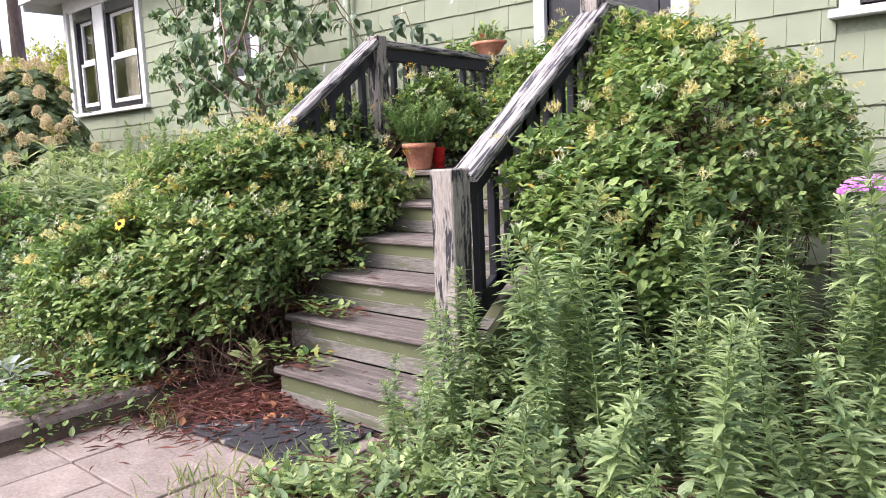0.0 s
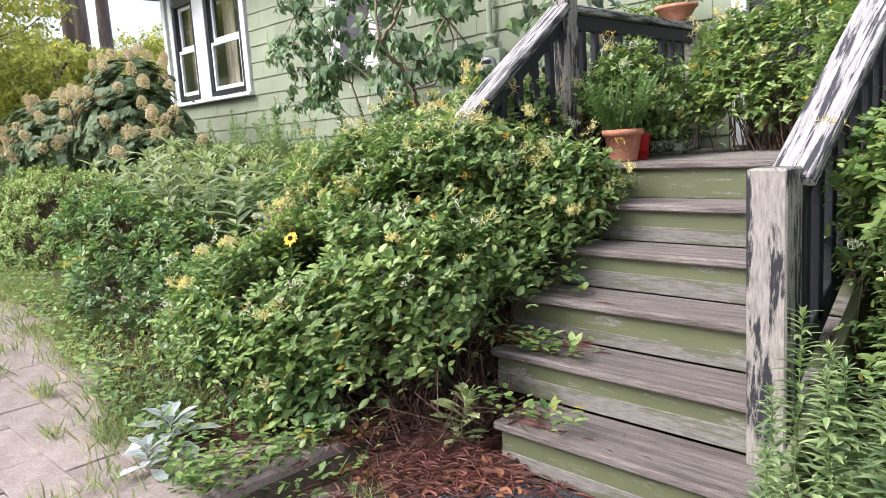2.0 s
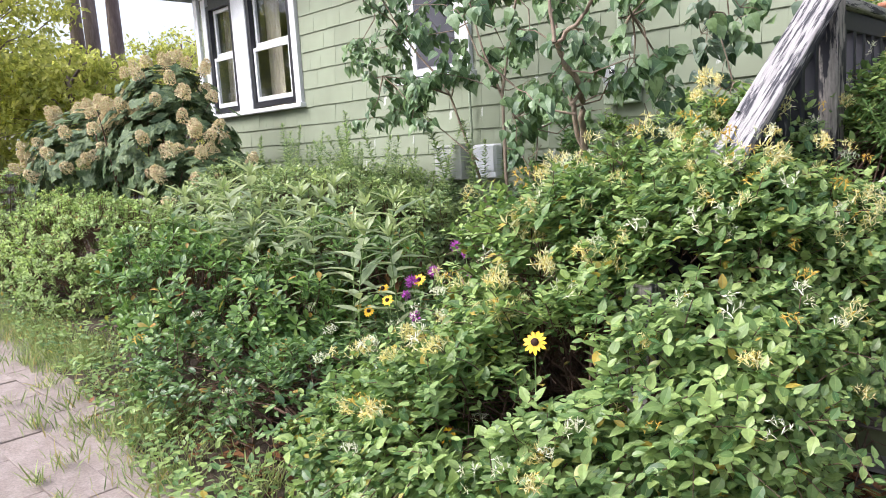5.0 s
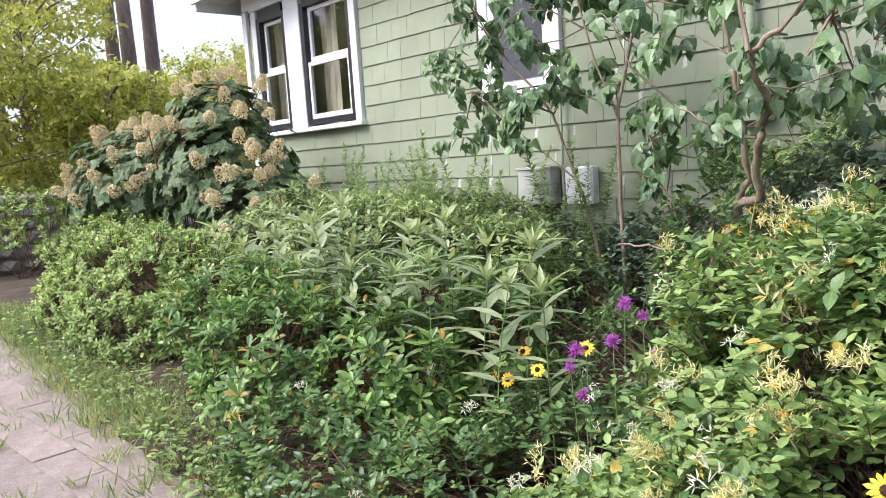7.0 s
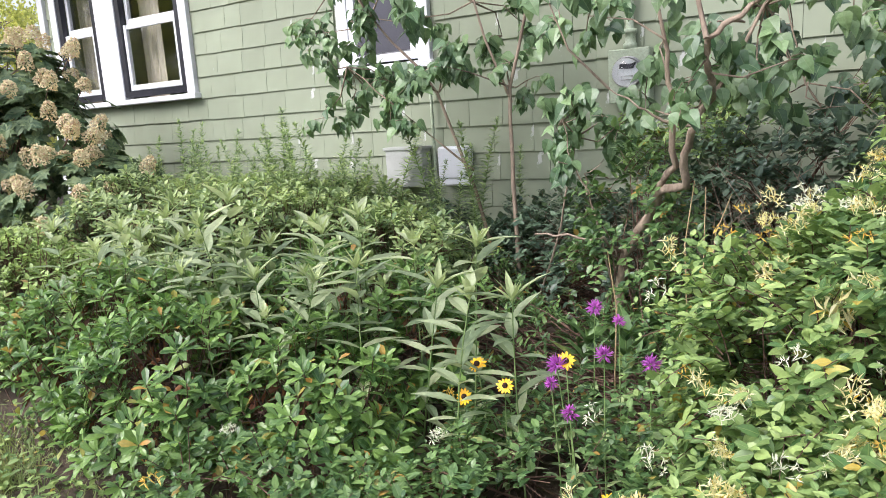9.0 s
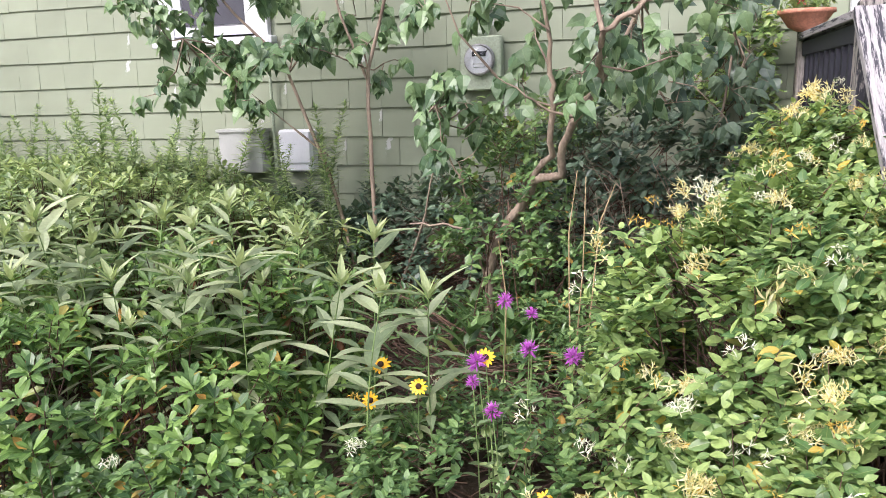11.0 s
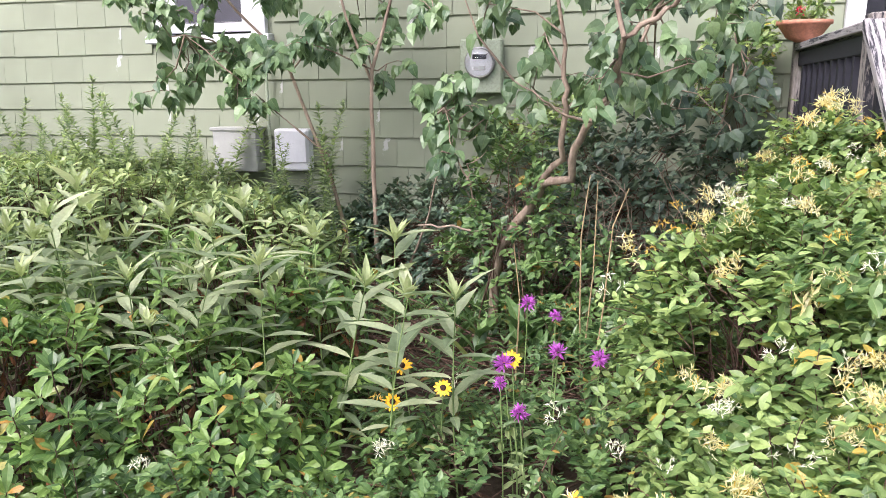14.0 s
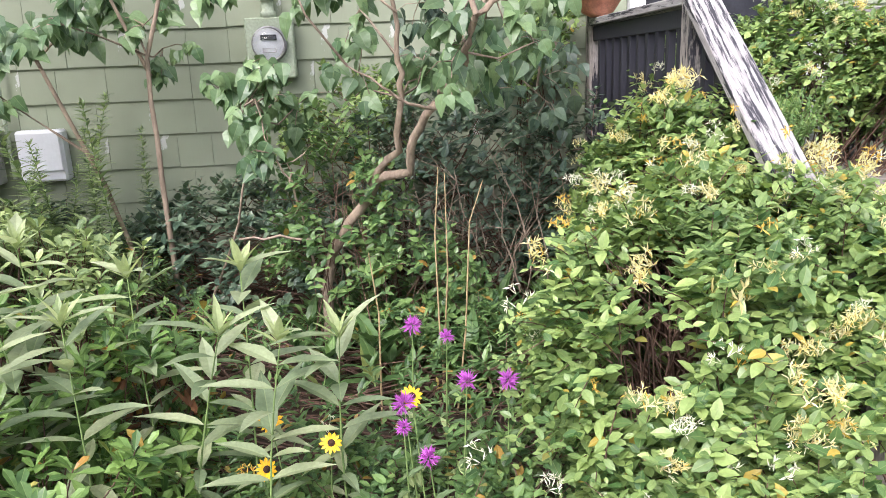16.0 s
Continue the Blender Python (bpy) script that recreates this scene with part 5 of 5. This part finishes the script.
# ---------------------------------------------------------------- litter, grass and small growth
def litter(name, spots, label):
    thing = Leaves()
    for x, y, rx, ry, n in spots:
        for i in range(n):
            px, py = x + R.gauss(0, 0.45) * rx, y + R.gauss(0, 0.45) * ry
            pz = ground_z(px, py) + 0.006
            if -0.02 < px < 0.98 and py > 0.03:
                pz = 0.18 * (min(4, int(py / 0.27)) + 1) + 0.004
            elif px > -0.42 and py < 0:
                pz = 0.006 + 0.09 * max(0, 1 - math.hypot(px + 0.3, py - 0.05) / 0.5)
            thing.add((px, py, pz + rnd(0, 0.015)), Vector((rnd(-1, 1), rnd(-1, 1), rnd(-0.08, 0.2))), (rnd(-0.3, 0.3), rnd(-0.3, 0.3), 1), rnd(0.05, 0.11), 0.1)
    return tagged(part(name, thing.mesh(name, NEEDLE, ((0.3, 0.03, 0.005), (0.7, 0.03, 0.005)), True)), label, "leaf litter", kind="stuff")


litter("pine_needles", [(-0.22, -0.24, 0.55, 0.34, 1900), (-0.5, 0.0, 0.35, 0.35, 1500), (0.1, -0.06, 0.6, 0.12, 500), (-0.2, 0.42, 0.3, 0.12, 400), (-0.35, 0.65, 0.28, 0.12, 300), (-0.1, 0.15, 0.2, 0.1, 200), (-1.0, -0.7, 0.9, 0.25, 600), (0.9, -0.55, 0.3, 0.25, 400), (-1.0, 0.1, 0.8, 0.5, 900)], "red-brown dry pine needles on the paving and steps")


def dead_tangle():
    tb = Tubes()
    for i in range(760):
        a = Vector((rnd(-0.95, -0.15), rnd(-0.14, 0.6), 0))
        if a.y > 0.2:
            a.x -= 0.18
        a.z = (0.02 if a.x > -0.42 else 0.2) + max(0, a.y) * 0.5
        b = a + Vector((rnd(-0.32, 0.22), rnd(-0.28, 0.2), rnd(0.02, 0.36)))
        m = a.lerp(b, 0.5) + unit() * 0.12
        c = b + unit() * 0.12 - Vector((0, 0, 0.1))
        tb.add([a, a.lerp(m, 0.5) + unit() * 0.03, m, b, c], 0.0032, 0.0014, 3)
    return tagged(part("dead_vine_tangle", tb.mesh("dead_vine_tangle", TWIG)), "brown tangle of dead vine stems beside the steps", "dead vines", kind="stuff")


dead_tangle()


def grass(name, spots, label, blade):
    lv = Leaves()
    for x, y, r, n in spots:
        for i in range(n):
            px, py = x + R.gauss(0, 0.5) * r, y + R.gauss(0, 0.5) * r
            d = Vector((rnd(-0.8, 0.8), rnd(-0.8, 0.8), 1))
            lv.add((px, py, ground_z(px, py)), d, unit(), blade * rnd(0.4, 1.3), rnd(0.1, 0.7))
    return tagged(part(name, lv.mesh(name, L_GRASS, ((0.3, 0.035, 0.004), (0.7, 0.025, 0.004)))), label, "grass", kind="stuff")


spots = []
for i in range(170):
    x = rnd(-9.5, -1.1)
    spots.append((x, bed_edge(x) + rnd(-0.04, 0.42), rnd(0.10, 0.26), int(rnd(60, 130))))
for i in range(52):
    x = rnd(-7, -0.7)
    spots.append((x, bed_edge(x) - abs(R.gauss(0, 0.45)), rnd(0.03, 0.14), int(rnd(10, 45))))
spots += [(0.55, -0.72, 0.2, 120), (0.8, -0.6, 0.25, 160), (1.1, -0.9, 0.4, 260), (1.8, -1.0, 0.5, 300), (-0.15, -0.5, 0.07, 40), (-0.3, -0.35, 0.1, 30), (-0.8, -1.15, 0.16, 90)]
grass("grass_tufts", spots, "ragged green grass along the edge of the paving", 0.085)


def clover():
    lv = Leaves()
    for i in range(6000):
        x = rnd(-9, 2.6)
        y = (bed_edge(x) if x < -0.42 else -0.55 - 0.1 * max(0, x)) + abs(R.gauss(0, 0.2 if x > -2.5 else 0.3 if x > -4 else 0.5)) - 0.03
        if -0.42 < x < 0.78:
            continue
        p = Vector((x, y, ground_z(x, y) + rnd(0.02, 0.14)))
        lv.add(p, Vector((rnd(-1, 1), rnd(-1, 1), 0.3)), (rnd(-0.3, 0.3), rnd(-0.3, 0.3), 1), rnd(0.025, 0.05), 0.2)
    for i in range(420):
        x, y = -0.5 + R.gauss(0, 0.09), rnd(-1.05, -0.3)
        lv.add(Vector((x, y, ground_z(x, y) * (1.0 if x < -0.42 else 0.5) + rnd(0.01, 0.1))), Vector((rnd(-1, 1), rnd(-1, 1), 0.3)), (0, 0, 1), rnd(0.025, 0.05), 0.2)
    for bx, by, bz in ((0.02, 0.34, 0.37), (-0.15, 0.32, 0.37), (0.1, 0.33, 0.37), (-0.1, 0.62, 0.56), (0.0, 0.06, 0.20), (0.25, 0.05, 0.2)):
        for i in range(28):
            lv.add(Vector((bx + rnd(-0.12, 0.12), by + rnd(-0.04, 0.04), bz + rnd(0, 0.09))), Vector((rnd(-1, 1), rnd(-1, 1), 0.3)), (0, 0, 1), rnd(0.03, 0.06), 0.2)
    return tagged(part("low_weeds", lv.mesh("low_weeds", L_HONEY, OVATE)), "small leafy weeds along the paving and steps", "weeds", kind="stuff")


clover()


def mullein(x, y, s):
    thing = empty("mullein", pose(x, y, ground_z(x, y)), "grey felted mullein rosette between the pavers", "plant")
    lv = Leaves()
    for k in range(16):
        a = 2.4 * k
        lv.add((0, 0, 0.02 + 0.006 * k), (math.cos(a), math.sin(a), 0.25 + 0.07 * k), (0, 0, 1), s * rnd(0.8, 1.1) * (1 - 0.03 * k), 0.35)
    part("leaves", lv.mesh("leaves", L_GREY, SPOON), None, thing)


mullein(-0.95, -0.86, 0.20)
mullein(-0.78, -1.02, 0.13)


def violet(x, y):
    """A clump of broad dark heart-shaped leaves on short stalks."""
    g = ground_z(x, y) if x < -0.42 else 0.0
    thing = empty("violet", pose(x, y, g), "dark heart-leaved violet at the foot of the honeysuckle", "plant")
    lv, tb = Leaves(), Tubes()
    for k in range(22):
        a = 2.4 * k + rnd(-0.3, 0.3)
        tip = Vector((math.cos(a) * rnd(0.03, 0.16), math.sin(a) * rnd(0.03, 0.14), rnd(0.08, 0.26)))
        tb.add([(0, 0, 0), (tip.x * 0.4, tip.y * 0.4, tip.z * 0.7), tip], 0.0025, 0.0016, 4)
        lv.add(tip, Vector((math.cos(a), math.sin(a) - 0.4, -0.7)), (math.cos(a), math.sin(a) - 0.6, 0.9), rnd(0.06, 0.10), 0.2)
    part("leaves", lv.mesh("leaves", L_COVER, HEART), None, thing)
    part("stalks", tb.mesh("stalks", STEM), None, thing)


violet(-0.66, -0.38)
violet(-0.66 - 0.22, -0.38 - 0.06)
sprig = upright("seedling", 0.26, 0.10, "bright green seedling beside the lowest step", L_YOUNG, SPOON, 0.022, 3, 0.3, 0.5, 0.3, bare=0.1)
sprig.matrix_basis = pose(-0.16, -0.04, 0.0)


def fallen_leaves():
    """Curled red-brown dead leaves caught on the paving and under the shrubs."""
    lv = Leaves()
    for x, y, rx, ry, n in ((-0.35, -0.28, 0.35, 0.2, 420), (-0.1, -0.1, 0.3, 0.12, 160), (-2.9, -0.45, 0.7, 0.2, 160), (-2.2, -0.3, 0.6, 0.3, 140), (-0.25, 0.40, 0.2, 0.08, 60), (-0.4, 0.66, 0.2, 0.08, 50)):
        for i in range(n):
            px, py = x + R.gauss(0, 0.5) * rx, y + R.gauss(0, 0.5) * ry
            pz = ground_z(px, py) + 0.012
            if px > -0.42 and py > 0.03:
                pz = 0.18 * (min(4, int(py / 0.27)) + 1) + 0.008
            lv.add((px, py, pz + rnd(0, 0.02)), (rnd(-1, 1), rnd(-1, 1), rnd(-0.1, 0.3)), (rnd(-0.5, 0.5), rnd(-0.5, 0.5), 1), rnd(0.03, 0.06), rnd(-0.4, 0.5))
    return tagged(part("fallen_leaves", lv.mesh("fallen_leaves", DEAD_LEAF, OVATE)), "red-brown fallen leaves on the paving and lower steps", "leaf litter", kind="stuff")


fallen_leaves()


def dry_stalk(pts, label):
    tb = Tubes()
    tb.add([Vector(p) + unit() * 0.02 for p in pts], 0.0045, 0.002, 5)
    tagged(part("dry_stalk", tb.mesh("dry_stalk", STEM_DRY)), label, "stalk", "dry stalks in the bed")


for pts in (((-1.81, 1.2, 0.4), (-1.809, 1.2, 0.704), (-1.794, 1.2, 1.075), (-1.785, 1.25, 1.352)), ((-1.75, 1.08, 0.4), (-1.731, 1.1, 0.715), (-1.665, 1.15, 1.132), (-1.64, 1.16, 1.3)), ((-2.04, 1.0, 0.4), (-2.052, 1.0, 0.856), (-2.061, 1.0, 1.091)), ((-1.78, 1.3, 0.4), (-1.77, 1.3, 0.9), (-1.765, 1.3, 1.3))):
    dry_stalk(pts, "dry straw-coloured stalk rising from the bed")


def dead_twigs():
    """Leafless forked twigs standing in the shade under the lilacs."""
    tb = Tubes()
    for i in range(46):
        a = Vector((rnd(-2.3, -1.15), rnd(1.75, 2.3), rnd(0.45, 0.75)))
        b = a + Vector((rnd(-0.2, 0.2), rnd(-0.15, 0.1), rnd(0.35, 0.6)))
        m = a.lerp(b, 0.5) + unit() * 0.07
        tb.add([a, a.lerp(m, 0.5) + unit() * 0.03, m, b], 0.0055, 0.0022, 4)
        for k in range(3):
            q = m.lerp(b, rnd(0, 0.9))
            e = q + Vector((rnd(-0.22, 0.22), rnd(-0.12, 0.1), rnd(0.0, 0.2)))
            tb.add([q, q.lerp(e, 0.5) + unit() * 0.03, e], 0.0028, 0.0013, 3)
    return tagged(part("dead_twigs", tb.mesh("dead_twigs", BARK_LILAC)), "bare dead twigs tangled under the old lilac", "twigs", kind="stuff")


dead_twigs()

# ---------------------------------------------------------------- stone wall beyond the drive
sw = empty("dry_stone_wall", None, "low dry stone wall at the far side of the yard", "stone wall")
for i in range(72):
    bm = bmesh.new()
    bmesh.ops.create_icosphere(bm, subdivisions=1, radius=1.0)
    sx, sy, sz = rnd(0.16, 0.34), rnd(0.14, 0.2), rnd(0.08, 0.15)
    for v in bm.verts:
        k = 1 + 0.25 * noise.noise(v.co * 1.7 + Vector((i * 3.1, 0, 0)))
        v.co = Vector((v.co.x * sx * k, v.co.y * sy * k, v.co.z * sz * k))
    st = part("stone", bm, STONE, sw)
    st.matrix_basis = pose(-13.2 + rnd(-0.05, 0.05), -0.2 + 0.34 * (i % 12), 0.36 + 0.2 * (i // 12), 0, 0, 90 + rnd(-10, 10))

# ---------------------------------------------------------------- shingles, one by one
random_w = random.Random(11)


def clear_of(x0, x1, z0, z1):
    """What is left of a strip of wall between the openings' casings."""
    spans = [(x0, x1)]
    for a, b, c, d in OPENINGS:
        a, b, c, d = a - 0.11, b + 0.13, c - 0.03, d + 0.12
        if z1 - 0.02 <= c or z0 >= d:
            continue
        nxt = []
        for s, e in spans:
            if b <= s or a >= e:
                nxt.append((s, e))
            else:
                if a > s:
                    nxt.append((s, a))
                if b < e:
                    nxt.append((b, e))
        spans = nxt
    return spans


def shingle_mesh(w, h):
    """A wedge-shaped shingle, thick at its lower edge, with eased corners."""
    v = [(0, 0, 0), (w, 0, 0), (w, -0.016, 0.0), (0, -0.016, 0.0), (0, 0, h), (w, 0, h), (w, -0.004, h), (0, -0.004, h), (0.002, -0.019, 0.004), (w - 0.002, -0.019, 0.004)]
    f = [(0, 1, 5, 4), (2, 3, 8, 9), (9, 8, 7, 6), (0, 3, 2, 1), (4, 5, 6, 7), (0, 4, 7, 8, 3), (1, 2, 9, 6, 5)]
    return v, f


rest_v, rest_f, made = [], [], 0
shared = {}
for row in range(15):
    z = ROW0 + COURSE * row - 0.199 * 2
    if z > 3.5:
        break
    x = X_W + 0.075 - random_w.uniform(0, 0.1)
    x = max(x, X_W + 0.075)
    while x < X_E:
        w = random_w.choice((0.16, 0.2, 0.24, 0.28, 0.32, 0.4))
        for a, b in clear_of(x, min(x + w - 0.0010, X_E), z, z + COURSE):
            if b - a < 0.015:
                continue
            h = COURSE + 0.035
            dz, dy = random_w.uniform(-0.003, 0.003), random_w.uniform(-0.002, 0.001)
            near_walk = -6.2 < a < -1.6 and 1.1 < z < 2.7
            if near_walk and made < 300:
                key = round(b - a, 3)
                if key not in shared:
                    v, f = shingle_mesh(b - a, h)
                    shared[key] = mesh_of("shingle", v, f, SIDING)
                s = part("shingle", shared[key], None, wall)
                s.location = (a, WALL_Y + 0.022 + dy, z + dz)
                made += 1
            else:
                v, f = shingle_mesh(b - a, h)
                n = len(rest_v)
                rest_v += [(p[0] + a, p[1] + WALL_Y + 0.022 + dy, p[2] + z + dz) for p in v]
                rest_f += [tuple(i + n for i in q) for q in f]
        x += w
rest = part("shingles", mesh_of("shingles", rest_v, rest_f, SIDING), None, wall)
tagged(rest, kind="stuff")

# ---------------------------------------------------------------- paving
paving = empty("pavement", None, "pinkish concrete pavers with grassy joints", "paving", kind="structure")


def paver_mesh(w, d):
    bm = boxed((0, 0, -0.05), (w, d, 0), 0.0035)
    me = bpy.data.meshes.new("paver")
    bm.to_mesh(me)
    bm.free()
    me.materials.append(PAVER)
    return me


small, large = paver_mesh(0.292, 0.292), paver_mesh(0.594, 0.292)
# lower court before the steps
tilt = Matrix.Rotation(radians(0.8), 4, "Z")
slots = set()
count = 0
for j in range(-14, 8):
    i = -14
    while i < 14:
        two = (i + j) % 5 not in (0, 3)
        w = 2 if two else 1
        c = tilt @ Vector(((i + w / 2) * 0.3, (j + 0.5) * 0.3, 0))
        x, y = c.x + 0.5, c.y - 1.2
        if -0.44 < x < 3.6 and -3.0 < y < -0.05 and not (x > 0.95 and y > -0.75) and count < 150:
            p = part("paver", large if two else small, None, paving)
            p.matrix_basis = Matrix.Translation((0.5, -1.22, random_w.uniform(-0.004, 0.002))) @ tilt @ pose(i * 0.3, j * 0.3, 0, random_w.uniform(-0.4, 0.4), random_w.uniform(-0.4, 0.4), random_w.uniform(-0.5, 0.5))
            count += 1
        i += w
# terrace to the west, running bond along the bed
tilt2 = Matrix.Rotation(radians(3), 4, "Z")
rest_v, rest_f, count = [], [], 0
for j in range(-34, 34):
    i = -34
    while i < 34:
        w = 2 if (i * 5 + j * 11) % 4 else 1
        c = tilt2 @ Vector(((i + w / 2) * 0.2, (j + 0.5) * 0.2, 0))
        x, y = c.x - 4.2, c.y - 2.0
        if -9.5 < x < -0.60 and -4.2 < y < bed_edge(x) + 0.10:
            corner = tilt2 @ Vector((i * 0.2, j * 0.2, 0))
            z = ground_z(min(corner.x - 4.2, -0.43), y) + random_w.uniform(-0.003, 0.003)
            fall = 2.86 if x > -3.42 else 0.0
            m = Matrix.Translation((-4.2, -2.0, z)) @ tilt2 @ pose(i * 0.2, j * 0.2, 0, random_w.uniform(-0.4, 0.4), fall + random_w.uniform(-0.4, 0.4), random_w.uniform(-0.5, 0.5))
            sc = Matrix.Diagonal((0.1975 / 0.292 if w == 1 else 0.3975 / 0.594, 0.1975 / 0.292, 1, 1))
            if count < 290 and y > -2.2 and x > -7.2:
                p = part("paver", large if w == 2 else small, None, paving)
                p.matrix_basis = m @ sc
                count += 1
            else:
                me = large if w == 2 else small
                n = len(rest_v)
                rest_v += [tuple(m @ sc @ v.co) for v in me.vertices]
                rest_f += [tuple(k + n for k in q.vertices) for q in me.polygons]
        i += w
rest = part("pavers", mesh_of("pavers", rest_v, rest_f, PAVER), None, paving)
tagged(rest, kind="stuff")
kerb = empty("kerb", None, "low stone kerb between court and terrace", "kerb", kind="structure")
for k in range(7):
    y0 = -4.3 + 0.56 * k
    part("kerb_stone", boxed((-0.80 + random_w.uniform(-0.01, 0.01), y0, -0.03), (-0.435 + random_w.uniform(-0.008, 0.008), y0 + 0.55, 0.126 + random_w.uniform(-0.003, 0.003)), 0.014), PAVER, kerb)
